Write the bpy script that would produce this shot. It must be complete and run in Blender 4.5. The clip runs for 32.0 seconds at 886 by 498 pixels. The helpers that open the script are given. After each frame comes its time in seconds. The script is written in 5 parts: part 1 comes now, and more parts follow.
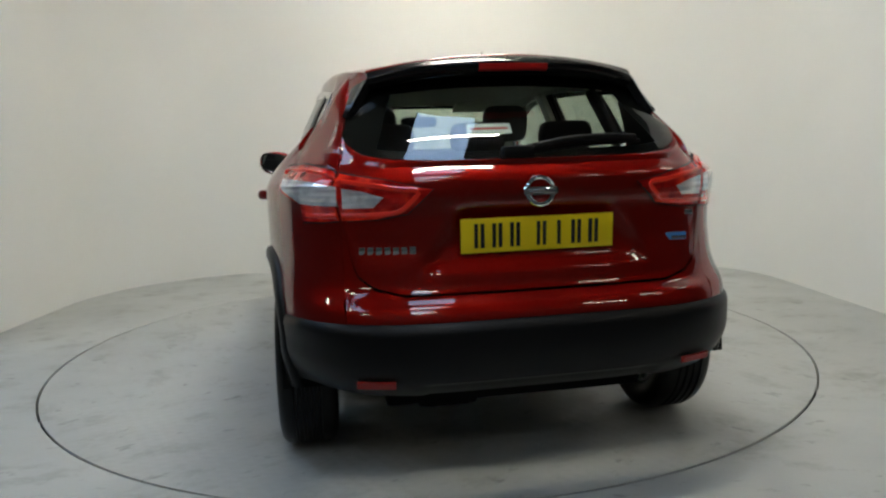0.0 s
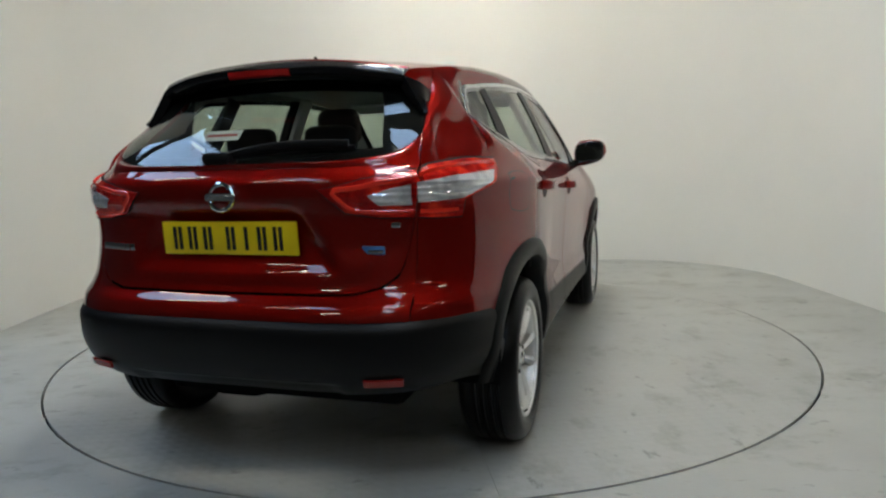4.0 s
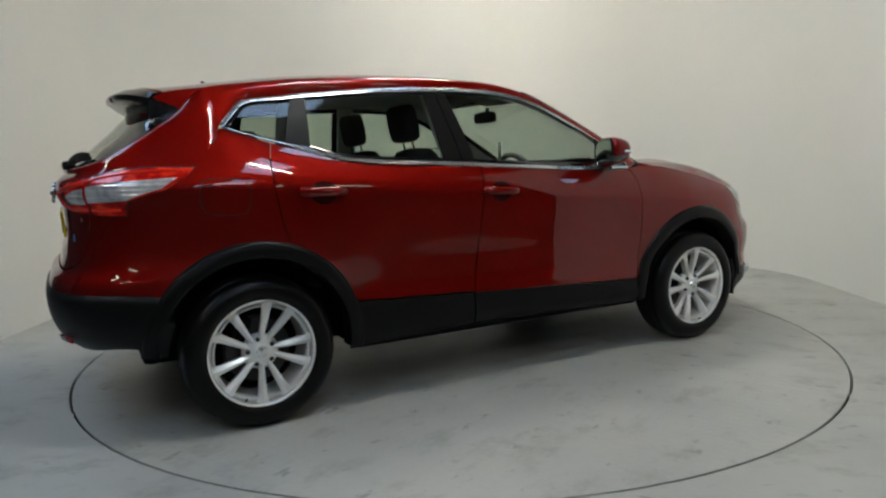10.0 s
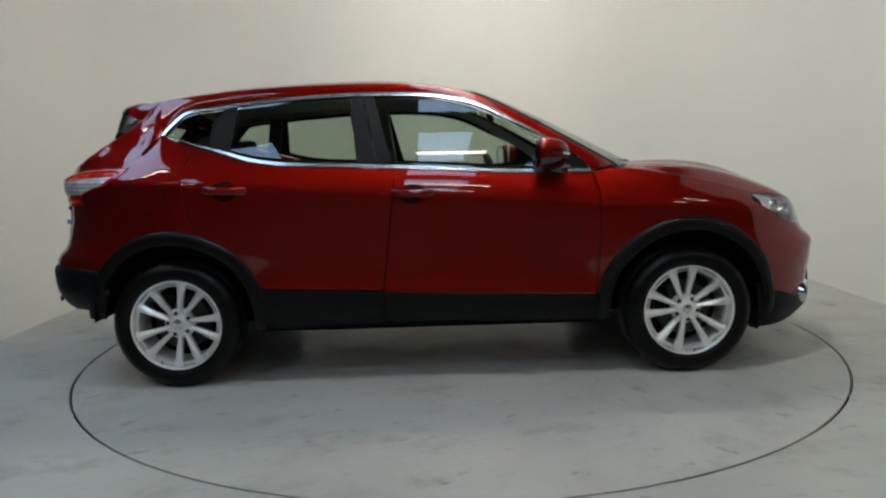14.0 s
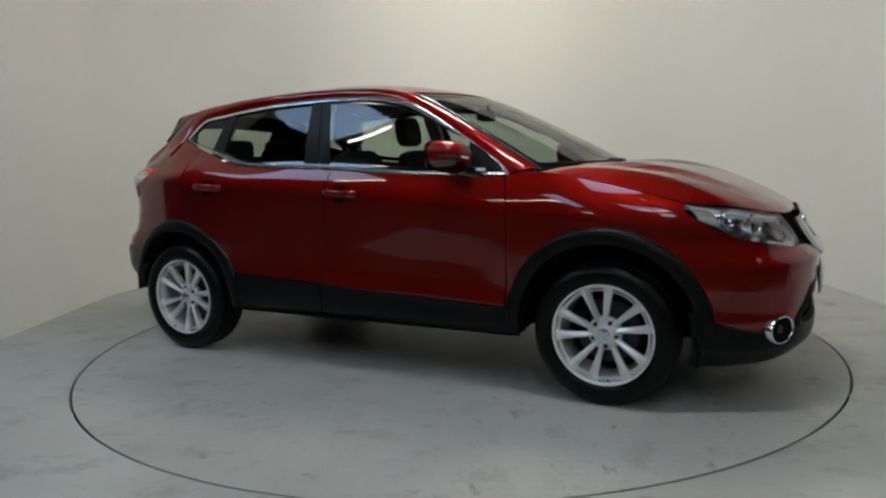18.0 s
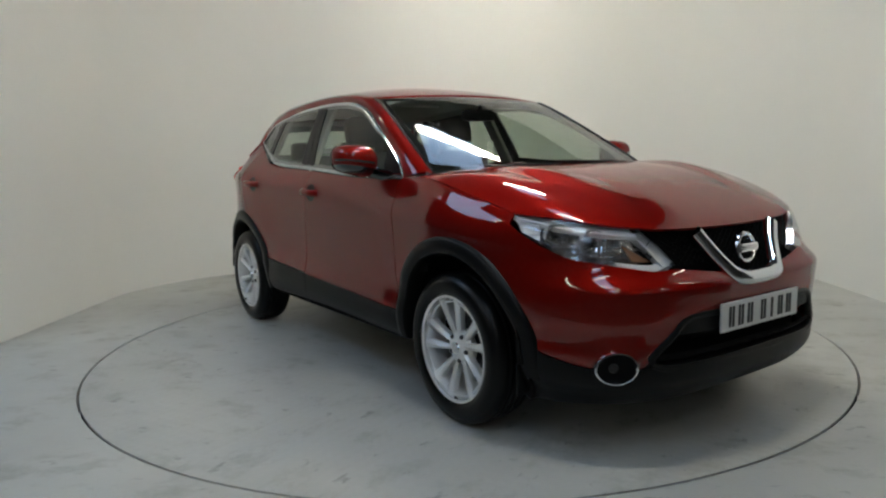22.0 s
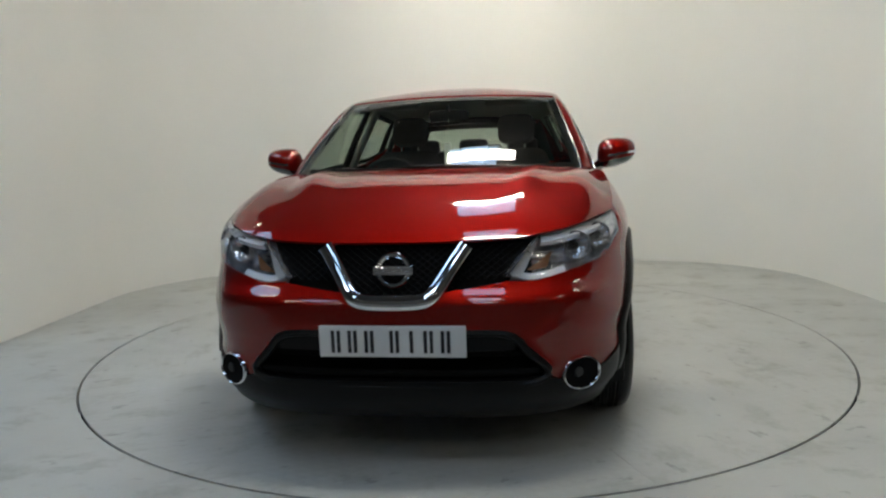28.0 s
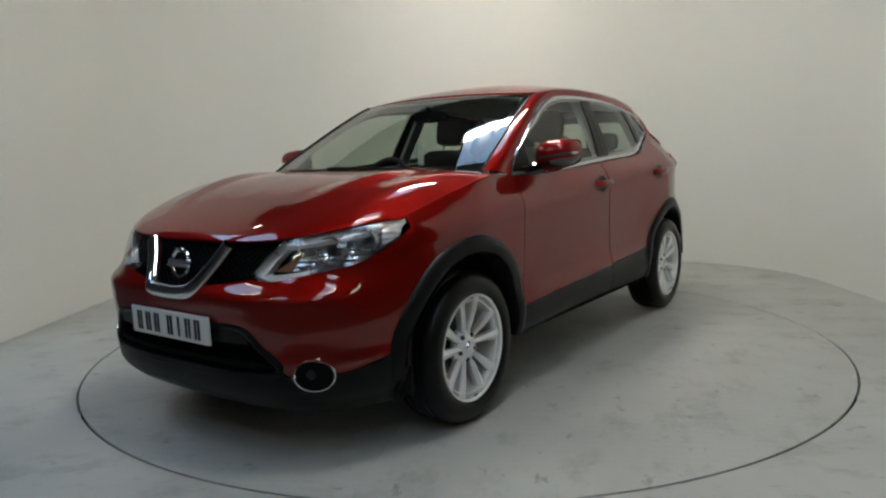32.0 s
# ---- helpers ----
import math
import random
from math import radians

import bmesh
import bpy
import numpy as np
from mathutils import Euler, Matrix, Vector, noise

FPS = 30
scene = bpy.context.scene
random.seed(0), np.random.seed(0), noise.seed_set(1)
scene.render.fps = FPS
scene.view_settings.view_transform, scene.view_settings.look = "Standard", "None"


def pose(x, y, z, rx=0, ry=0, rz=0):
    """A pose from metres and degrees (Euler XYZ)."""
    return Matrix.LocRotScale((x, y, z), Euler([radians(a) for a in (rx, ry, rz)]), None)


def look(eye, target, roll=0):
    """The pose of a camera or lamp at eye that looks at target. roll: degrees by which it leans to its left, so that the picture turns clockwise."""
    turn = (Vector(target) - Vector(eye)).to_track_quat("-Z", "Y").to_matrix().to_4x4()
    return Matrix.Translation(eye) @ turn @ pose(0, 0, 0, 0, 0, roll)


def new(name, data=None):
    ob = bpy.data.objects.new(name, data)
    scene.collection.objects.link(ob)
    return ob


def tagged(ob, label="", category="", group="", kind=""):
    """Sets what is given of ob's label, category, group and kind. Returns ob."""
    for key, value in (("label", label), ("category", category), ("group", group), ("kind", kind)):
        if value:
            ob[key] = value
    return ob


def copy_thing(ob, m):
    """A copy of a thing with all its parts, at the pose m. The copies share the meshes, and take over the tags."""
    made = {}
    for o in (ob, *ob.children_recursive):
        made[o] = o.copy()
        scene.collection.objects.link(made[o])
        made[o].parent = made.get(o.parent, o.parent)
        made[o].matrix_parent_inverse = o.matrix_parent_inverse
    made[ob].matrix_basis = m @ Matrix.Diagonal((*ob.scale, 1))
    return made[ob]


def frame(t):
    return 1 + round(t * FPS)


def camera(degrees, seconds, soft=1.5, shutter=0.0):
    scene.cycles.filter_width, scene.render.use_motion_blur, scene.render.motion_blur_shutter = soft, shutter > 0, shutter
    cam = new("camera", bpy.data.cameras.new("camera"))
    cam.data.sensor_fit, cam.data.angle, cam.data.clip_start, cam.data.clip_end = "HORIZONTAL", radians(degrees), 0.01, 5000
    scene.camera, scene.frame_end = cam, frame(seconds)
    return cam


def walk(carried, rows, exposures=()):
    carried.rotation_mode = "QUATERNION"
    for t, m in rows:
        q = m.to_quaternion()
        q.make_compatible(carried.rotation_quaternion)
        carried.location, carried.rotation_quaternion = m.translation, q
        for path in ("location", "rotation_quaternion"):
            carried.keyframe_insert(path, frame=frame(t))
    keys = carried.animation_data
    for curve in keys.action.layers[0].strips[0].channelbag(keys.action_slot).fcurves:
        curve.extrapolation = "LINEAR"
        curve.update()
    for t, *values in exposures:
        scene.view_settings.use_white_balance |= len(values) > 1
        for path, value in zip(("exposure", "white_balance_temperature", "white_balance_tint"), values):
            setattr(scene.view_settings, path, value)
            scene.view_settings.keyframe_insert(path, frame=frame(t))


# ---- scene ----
# ---------------------------------------------------------------- camera
SECONDS = 32.0
cam = camera(65.1, SECONDS, soft=2.3)
EYE = Vector((0.0, -4.40, 1.145))


def aim(yaw, pitch, roll):
    """The camera on its tripod: yaw to the left, pitch up, roll, in degrees."""
    a, b = radians(yaw), radians(pitch)
    ahead = Vector((-math.sin(a) * math.cos(b), math.cos(a) * math.cos(b), math.sin(b)))
    return look(EYE, EYE + ahead, roll)


walk(cam, [
    (0.0, aim(-1.30, -7.33, -1.87)), (1.0, aim(-1.33, -7.42, -1.75)), (2.0, aim(-1.36, -7.51, -1.64)),
    (3.5, aim(-1.34, -7.51, -1.64)), (4.0, aim(-0.95, -7.49, -1.65)), (5.0, aim(0.90, -7.40, -1.65)),
    (5.5, aim(1.20, -7.36, -1.65)), (5.7, aim(1.17, -7.38, -1.65)), (6.0, aim(0.92, -7.43, -1.65)),
    (6.4, aim(0.905, -7.44, -1.66)), (19.2, aim(0.905, -7.44, -1.66)), (19.5, aim(1.10, -7.42, -1.70)),
    (20.0, aim(1.27, -7.40, -1.74)), (20.5, aim(1.36, -7.39, -1.76)), (32.0, aim(1.36, -7.39, -1.76))],
    exposures=[(0.0, -0.73), (1.0, -0.51), (2.0, -0.56), (3.0, -0.67), (6.0, -0.80), (8.0, -0.69), (9.0, -0.77), (10.0, -0.90), (11.0, -1.00), (12.0, -0.93), (14.0, -0.94),
               (17.0, -1.02), (19.0, -1.06), (21.0, -0.98), (22.0, -0.92), (23.0, -0.86), (25.0, -0.76), (28.0, -0.77), (30.0, -0.92), (32.0, -1.04)])

# ---------------------------------------------------------------- light
world = bpy.data.worlds.new("world")
scene.world = world
world.use_nodes = True
sky = world.node_tree.nodes.new("ShaderNodeTexSky")
sky.sky_type, sky.sun_disc = "NISHITA", False
sky.sun_elevation, sky.sun_rotation = radians(35), radians(200)
world.node_tree.links.new(sky.outputs[0], world.node_tree.nodes["Background"].inputs[0])
world.node_tree.nodes["Background"].inputs[1].default_value = 0.12
scene.view_settings.exposure = -0.7


# ---------------------------------------------------------------- materials
def shader(name, colour=(0.5, 0.5, 0.5), rough=0.5, metal=0.0, **more):
    m = bpy.data.materials.new(name)
    m.use_nodes = True
    b = m.node_tree.nodes["Principled BSDF"]
    b.inputs["Base Color"].default_value = (*colour, 1)
    b.inputs["Roughness"].default_value, b.inputs["Metallic"].default_value = rough, metal
    for key, value in more.items():
        b.inputs[key.replace("_", " ")].default_value = value
    return m


def nodes_of(m):
    tree = m.node_tree
    return tree, tree.nodes["Principled BSDF"]


def noise_node(tree, scale, detail=4, rough=0.55, stretch=None, space="Object"):
    co = tree.nodes.new("ShaderNodeTexCoord")
    n = tree.nodes.new("ShaderNodeTexNoise")
    n.inputs["Scale"].default_value, n.inputs["Detail"].default_value, n.inputs["Roughness"].default_value = scale, detail, rough
    if stretch:
        mp = tree.nodes.new("ShaderNodeMapping")
        mp.inputs["Scale"].default_value = stretch
        tree.links.new(co.outputs[space], mp.inputs[0])
        tree.links.new(mp.outputs[0], n.inputs[0])
    else:
        tree.links.new(co.outputs[space], n.inputs[0])
    return n


def ramp(tree, source, stops):
    r = tree.nodes.new("ShaderNodeValToRGB")
    while len(r.color_ramp.elements) < len(stops):
        r.color_ramp.elements.new(0.5)
    for e, (at, c) in zip(r.color_ramp.elements, stops):
        e.position, e.color = at, (*c, 1) if len(c) == 3 else c
    tree.links.new(source, r.inputs[0])
    return r


def grey(v):
    return (v, v, v)


def mix(tree, factor, a, b, mode="MIX"):
    x = tree.nodes.new("ShaderNodeMix")
    x.data_type, x.blend_type = "RGBA", mode
    for slot, value in ((0, factor), (6, a), (7, b)):
        if hasattr(value, "is_linked"):
            tree.links.new(value, x.inputs[slot])
        else:
            x.inputs[slot].default_value = value if slot == 0 else (*value, 1)
    return x.outputs[2]


def bumped(tree, bsdf, source, strength, distance=0.01):
    b = tree.nodes.new("ShaderNodeBump")
    b.inputs["Strength"].default_value, b.inputs["Distance"].default_value = strength, distance
    tree.links.new(source, b.inputs["Height"])
    tree.links.new(b.outputs[0], bsdf.inputs["Normal"])


def make_paint():
    m = shader("red_paint", (0.19, 0.004, 0.008), 0.54, 0.88, Coat_Weight=1.0, Coat_Roughness=0.008, Coat_IOR=1.52, Specular_Tint=(0.50, 0.06, 0.05, 1))
    tree, b = nodes_of(m)
    fine = noise_node(tree, 900, 1)
    col = ramp(tree, fine.outputs[0], [(0.35, (0.160, 0.0026, 0.0014)), (0.65, (0.265, 0.0066, 0.0026))])
    tree.links.new(col.outputs[0], b.inputs["Base Color"])
    return m


def make_floor(name, tread=False):
    """Grey painted floor: broad wear, scuffs, fine speckle; tread: a raised pattern."""
    m = shader(name, (0.3, 0.3, 0.29), 0.42)
    tree, b = nodes_of(m)
    broad = noise_node(tree, 0.9, 5)
    base = ramp(tree, broad.outputs[0], [(0.32, (0.375, 0.382, 0.358)), (0.68, (0.465, 0.472, 0.442))])
    scuff = noise_node(tree, 2.6, 9, 0.68, (1.0, 1.35, 1.0))
    marks = ramp(tree, scuff.outputs[0], [(0.53, grey(0)), (0.70, grey(0.75))])
    col = mix(tree, marks.outputs[0], base.outputs[0], (0.26, 0.255, 0.22))
    spot = noise_node(tree, 14, 6, 0.7)
    sp = ramp(tree, spot.outputs[0], [(0.66, grey(0)), (0.74, grey(0.8))])
    col = mix(tree, sp.outputs[0], col, (0.50, 0.49, 0.45))
    tree.links.new(col, b.inputs["Base Color"])
    rr = ramp(tree, scuff.outputs[0], [(0.3, grey(0.30)), (0.7, grey(0.48))])
    tree.links.new(rr.outputs[0], b.inputs["Roughness"])
    # dark rubber scuffs, short and sparse
    rub = noise_node(tree, 6.0, 7, 0.66, (1.0, 1.7, 1.0))
    rubbed = ramp(tree, rub.outputs[0], [(0.61, grey(0)), (0.68, grey(0.6))])
    col = mix(tree, rubbed.outputs[0], col, (0.16, 0.155, 0.14))
    tree.links.new(col, b.inputs["Base Color"])
    grain = noise_node(tree, 60, 4)
    height = grain.outputs[0]
    if tread:
        co = tree.nodes.new("ShaderNodeTexCoord")
        waves = []
        for way in ("X", "Y"):
            w = tree.nodes.new("ShaderNodeTexWave")
            w.bands_direction = way
            w.inputs["Scale"].default_value, w.inputs["Distortion"].default_value = 5.8, 0.0
            tree.links.new(co.outputs["Object"], w.inputs["Vector"])
            waves.append(w.outputs["Fac"])
        height = mix(tree, 0.6, grain.outputs[0], mix(tree, 1.0, waves[0], waves[1], "MULTIPLY"))
    bumped(tree, b, height, 0.26 if tread else 0.16, 0.004)
    return m


def make_wall():
    m = shader("white_wall_paint", (0.78, 0.77, 0.72), 0.75)
    tree, b = nodes_of(m)
    n = noise_node(tree, 0.7, 4)
    col = ramp(tree, n.outputs[0], [(0.3, (0.80, 0.795, 0.745)), (0.7, (0.84, 0.83, 0.78))])
    tree.links.new(col.outputs[0], b.inputs["Base Color"])
    g = noise_node(tree, 45, 4)
    bumped(tree, b, g.outputs[0], 0.06, 0.003)
    return m


def make_plastic(name, v, rough):
    m = shader(name, (v, v, v), rough, Specular_IOR_Level=0.19)
    tree, b = nodes_of(m)
    g = noise_node(tree, 500, 2)
    bumped(tree, b, g.outputs[0], 0.25, 0.001)
    return m


PAINT = make_paint()
FLOOR = make_floor("grey_floor_paint")
DECK = make_floor("grey_deck_paint", True)
WALL = make_wall()
BLACK = make_plastic("black_textured_plastic", 0.005, 0.40)
SPOILER = shader("satin_black", (0.006, 0.006, 0.006), 0.20, Specular_IOR_Level=0.28)
GLOSS = shader("gloss_black", (0.006, 0.006, 0.007), 0.06, Coat_Weight=1.0)
RUBBER = make_plastic("tyre_rubber", 0.004, 0.30)
SEAL = shader("rubber_strip", (0.03, 0.03, 0.032), 0.25, Coat_Weight=0.3)
CHROME = shader("chrome", (0.83, 0.84, 0.86), 0.07, 1.0)
ALLOY = shader("silver_alloy", (0.92, 0.915, 0.90), 0.30, 0.42, Coat_Weight=0.7)
SATIN = shader("satin_chrome", (0.70, 0.71, 0.72), 0.24, 0.85, Coat_Weight=0.6)
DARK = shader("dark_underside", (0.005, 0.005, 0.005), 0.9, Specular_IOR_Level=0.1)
CLOTH = make_plastic("dark_seat_cloth", 0.045, 0.9)
TRIM = make_plastic("dark_cabin_trim", 0.034, 0.6)
LINER = shader("pale_headliner", (0.66, 0.65, 0.61), 0.9)
CEIL = shader("dark_roof_sheet", (0.05, 0.05, 0.055), 0.7)
TUBE = shader("lit_tube", (1, 1, 1), 0.5, 0, Emission_Color=(1.0, 0.935, 0.77, 1), Emission_Strength=46)
FLOOD = shader("lit_bright_tube", (1, 1, 1), 0.5, 0, Emission_Color=(1.0, 0.935, 0.77, 1), Emission_Strength=154)
GLOW = shader("lit_tube_bright", (1, 1, 1), 0.5, 0, Emission_Color=(1.0, 0.935, 0.77, 1), Emission_Strength=195)
DAY = shader("daylit_rooflight", (0.6, 0.7, 0.9), 0.5, 0, Emission_Color=(0.43, 0.66, 1.0, 1), Emission_Strength=8.5)


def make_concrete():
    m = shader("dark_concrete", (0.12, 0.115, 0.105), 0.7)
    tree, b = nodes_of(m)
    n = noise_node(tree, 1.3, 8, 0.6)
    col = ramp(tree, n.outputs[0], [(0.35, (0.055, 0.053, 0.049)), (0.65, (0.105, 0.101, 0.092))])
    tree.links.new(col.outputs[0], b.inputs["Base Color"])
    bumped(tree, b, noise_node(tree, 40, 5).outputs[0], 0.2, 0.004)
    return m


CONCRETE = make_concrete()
GAP = shader("dark_gap", (0.012, 0.012, 0.012), 0.9)


def make_glass(name, tint, rough=0.0, shine=0.065):
    """Thin tinted pane: clear sheet that darkens what is behind, with gloss."""
    m = bpy.data.materials.new(name)
    m.use_nodes = True
    tree = m.node_tree
    tree.nodes.remove(tree.nodes["Principled BSDF"])
    out = tree.nodes["Material Output"]
    clear = tree.nodes.new("ShaderNodeBsdfTransparent")
    clear.inputs[0].default_value = (*tint, 1)
    gloss = tree.nodes.new("ShaderNodeBsdfGlossy")
    gloss.inputs["Roughness"].default_value = rough
    facing = tree.nodes.new("ShaderNodeLayerWeight")
    facing.inputs[0].default_value = 0.5
    power = tree.nodes.new("ShaderNodeMath")
    power.operation = "POWER"
    power.inputs[1].default_value = 5.0
    tree.links.new(facing.outputs["Facing"], power.inputs[0])
    fr = tree.nodes.new("ShaderNodeMath")
    fr.operation = "MULTIPLY_ADD"
    fr.inputs[1].default_value, fr.inputs[2].default_value = 0.92, shine
    tree.links.new(power.outputs[0], fr.inputs[0])
    add = tree.nodes.new("ShaderNodeMixShader")
    tree.links.new(fr.outputs[0], add.inputs[0])
    tree.links.new(clear.outputs[0], add.inputs[1])
    tree.links.new(gloss.outputs[0], add.inputs[2])
    tree.links.new(add.outputs[0], out.inputs[0])
    return m


GLASS = make_glass("tinted_glass", (0.64, 0.71, 0.645), 0.0, 0.075)
PRIVACY = make_glass("rear_tinted_glass", (0.62, 0.69, 0.62))
REAR_GLASS = make_glass("rear_window_glass", (0.64, 0.71, 0.64), 0.0, 0.095)
LENS = make_glass("clear_lens", (0.93, 0.94, 0.95))

# ---------------------------------------------------------------- mesh helpers
def mesh_of(name, bm, material=None, smooth=True, sharp=None):
    me = bpy.data.meshes.new(name)
    bmesh.ops.recalc_face_normals(bm, faces=bm.faces[:])
    bm.to_mesh(me)
    bm.free()
    if material:
        me.materials.append(material)
    if smooth:
        me.polygons.foreach_set("use_smooth", [True] * len(me.polygons))
        if sharp:
            me.set_sharp_from_angle(angle=radians(sharp))
    return me


def part(name, bm, material, parent=None, label="", smooth=True, sharp=35):
    ob = new(name, mesh_of(name, bm, material, smooth, sharp))
    ob.parent = parent
    return tagged(ob, label)


def box(bm, cx, cy, cz, sx, sy, sz, bevel=0.0, m=None):
    r = bmesh.ops.create_cube(bm, size=1.0, matrix=(m or Matrix()) @ Matrix.Translation((cx, cy, cz)) @ Matrix.Diagonal((sx, sy, sz, 1)))
    if bevel:
        edges = {e for v in r["verts"] for e in v.link_edges}
        bmesh.ops.bevel(bm, geom=list(edges), offset=bevel, segments=2, affect="EDGES", profile=0.6)
    return bm


def boxed(cx, cy, cz, sx, sy, sz, bevel=0.0, m=None):
    return box(bmesh.new(), cx, cy, cz, sx, sy, sz, bevel, m)


def grid_mesh(bm, rows, close=False):
    """Faces between rows of points, all of one length."""
    vs = [[bm.verts.new(p) for p in row] for row in rows]
    for a, b in zip(vs, vs[1:]):
        n = len(a)
        for i in range(n if close else n - 1):
            j = (i + 1) % n
            try:
                bm.faces.new((a[i], a[j], b[j], b[i]))
            except ValueError:
                pass
    return vs


def thicken(bm, depth, faces=None):
    """Gives an open sheet a thickness of depth, away from its normals."""
    bmesh.ops.recalc_face_normals(bm, faces=bm.faces[:])
    bmesh.ops.solidify(bm, geom=faces or bm.faces[:], thickness=depth)
    return bm


def spin(bm, profile, steps, axis="Y"):
    """A body of revolution; profile: (radius, along the axis)."""
    rows = []
    for r, h in profile:
        row = []
        for k in range(steps):
            a = 2 * math.pi * k / steps
            c, s = r * math.cos(a), r * math.sin(a)
            row.append({"Y": (c, h, s), "Z": (c, s, h), "X": (h, c, s)}[axis])
        rows.append(row)
    return grid_mesh(bm, rows, True)


def sweep(bm, path, radius, steps=10, closed=False, flat=1.0):
    """A tube along a list of points."""
    path = [Vector(p) for p in path]
    rows, n = [], len(path)
    side = None
    for i, p in enumerate(path):
        a = path[i - 1] if (i or closed) else p
        b = path[(i + 1) % n] if (i < n - 1 or closed) else p
        t = (b - a).normalized()
        ref = side if side else (Vector((0, 0, 1)) if abs(t.z) < 0.9 else Vector((0, 1, 0)))
        u = (ref - t * ref.dot(t)).normalized()
        side = u
        v = t.cross(u)
        rows.append([p + radius * (math.cos(2 * math.pi * k / steps) * u + flat * math.sin(2 * math.pi * k / steps) * v) for k in range(steps)])
    if closed:
        rows.append(rows[0])
    vs = grid_mesh(bm, rows, True)
    if not closed:
        for r in (vs[0], vs[-1]):
            bm.faces.new(r)
    else:
        bmesh.ops.remove_doubles(bm, verts=bm.verts[:], dist=1e-6)
    return bm


# ---------------------------------------------------------------- the studio
RING = 2.223          # turntable radius
SIDE, BACK, CORNER = 3.12, 3.02, 1.45
HALL = 4.35           # roof height
FRONT_EDGE = 2.8      # where the painted floor ends, before the camera


def wall_line(off=0.0, left_end=0.05, right_end=-1.8):
    """The plan of the curved backdrop wall, moved out by off."""
    r = CORNER + off
    line = [(-SIDE - off, left_end), (-SIDE - off, 0.6)]
    line += [(-SIDE + CORNER - r * math.cos(a), BACK - CORNER + r * math.sin(a)) for a in np.linspace(0, math.pi / 2, 25)]
    line += [(SIDE - CORNER + r * math.sin(a), BACK - CORNER + r * math.cos(a)) for a in np.linspace(0, math.pi / 2, 25)]
    line += [(SIDE + off, 0.0), (SIDE + off, right_end)]
    return line


def make_room():
    bm = bmesh.new()
    inner, outer = wall_line(), wall_line(0.12)
    top = 3.9
    rows = [[(x, y, 0.0) for x, y in inner], [(x, y, top) for x, y in inner], [(x, y, top) for x, y in outer], [(x, y, 0.0) for x, y in outer], [(x, y, 0.0) for x, y in inner]]
    grid_mesh(bm, rows)
    tagged(part("wall_backdrop", bm, WALL, sharp=40), "white painted curved studio backdrop wall", "wall", kind="structure")

    bm = bmesh.new()
    n = 128
    hole = [(RING * math.cos(2 * math.pi * k / n), RING * math.sin(2 * math.pi * k / n)) for k in range(n)]
    far = []
    for x, y in hole:
        s = min(3.30 / max(abs(x), 1e-6), (3.20 if y > 0 else FRONT_EDGE) / max(abs(y), 1e-6))
        far.append((x * s, y * s))
    grid_mesh(bm, [[(x * (RING - 0.03) / RING, y * (RING - 0.03) / RING, -0.12) for x, y in hole], [(x, y, -0.12) for x, y in hole], [(x, y, 0) for x, y in hole], [(x, y, 0) for x, y in far]], True)
    tagged(part("floor", bm, FLOOR), "grey painted concrete floor with scuffs", "floor", kind="structure")

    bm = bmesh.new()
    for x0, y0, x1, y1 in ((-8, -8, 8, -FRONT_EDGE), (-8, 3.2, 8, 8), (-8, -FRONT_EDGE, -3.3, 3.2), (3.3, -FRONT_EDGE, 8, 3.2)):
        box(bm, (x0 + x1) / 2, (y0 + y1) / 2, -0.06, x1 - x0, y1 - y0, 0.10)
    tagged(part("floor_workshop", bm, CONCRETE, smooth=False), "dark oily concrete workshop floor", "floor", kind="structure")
    bm = bmesh.new()
    for x, y, sx, sy in ((0, 8, 16, 0.2), (0, -8, 16, 0.2), (-8, 0, 0.2, 16), (8, 0, 0.2, 16)):
        box(bm, x, y, HALL / 2, sx, sy, HALL)
    tagged(part("wall_hall", bm, shader("hall_wall_paint", (0.06, 0.06, 0.058), 0.8), smooth=False), "grey painted workshop wall", "wall", kind="structure")
    tagged(part("ceiling", boxed(0, 0, HALL + 0.1, 16.2, 16.2, 0.2), CEIL, smooth=False), "dark sheet workshop roof", "ceiling", kind="structure")


make_room()


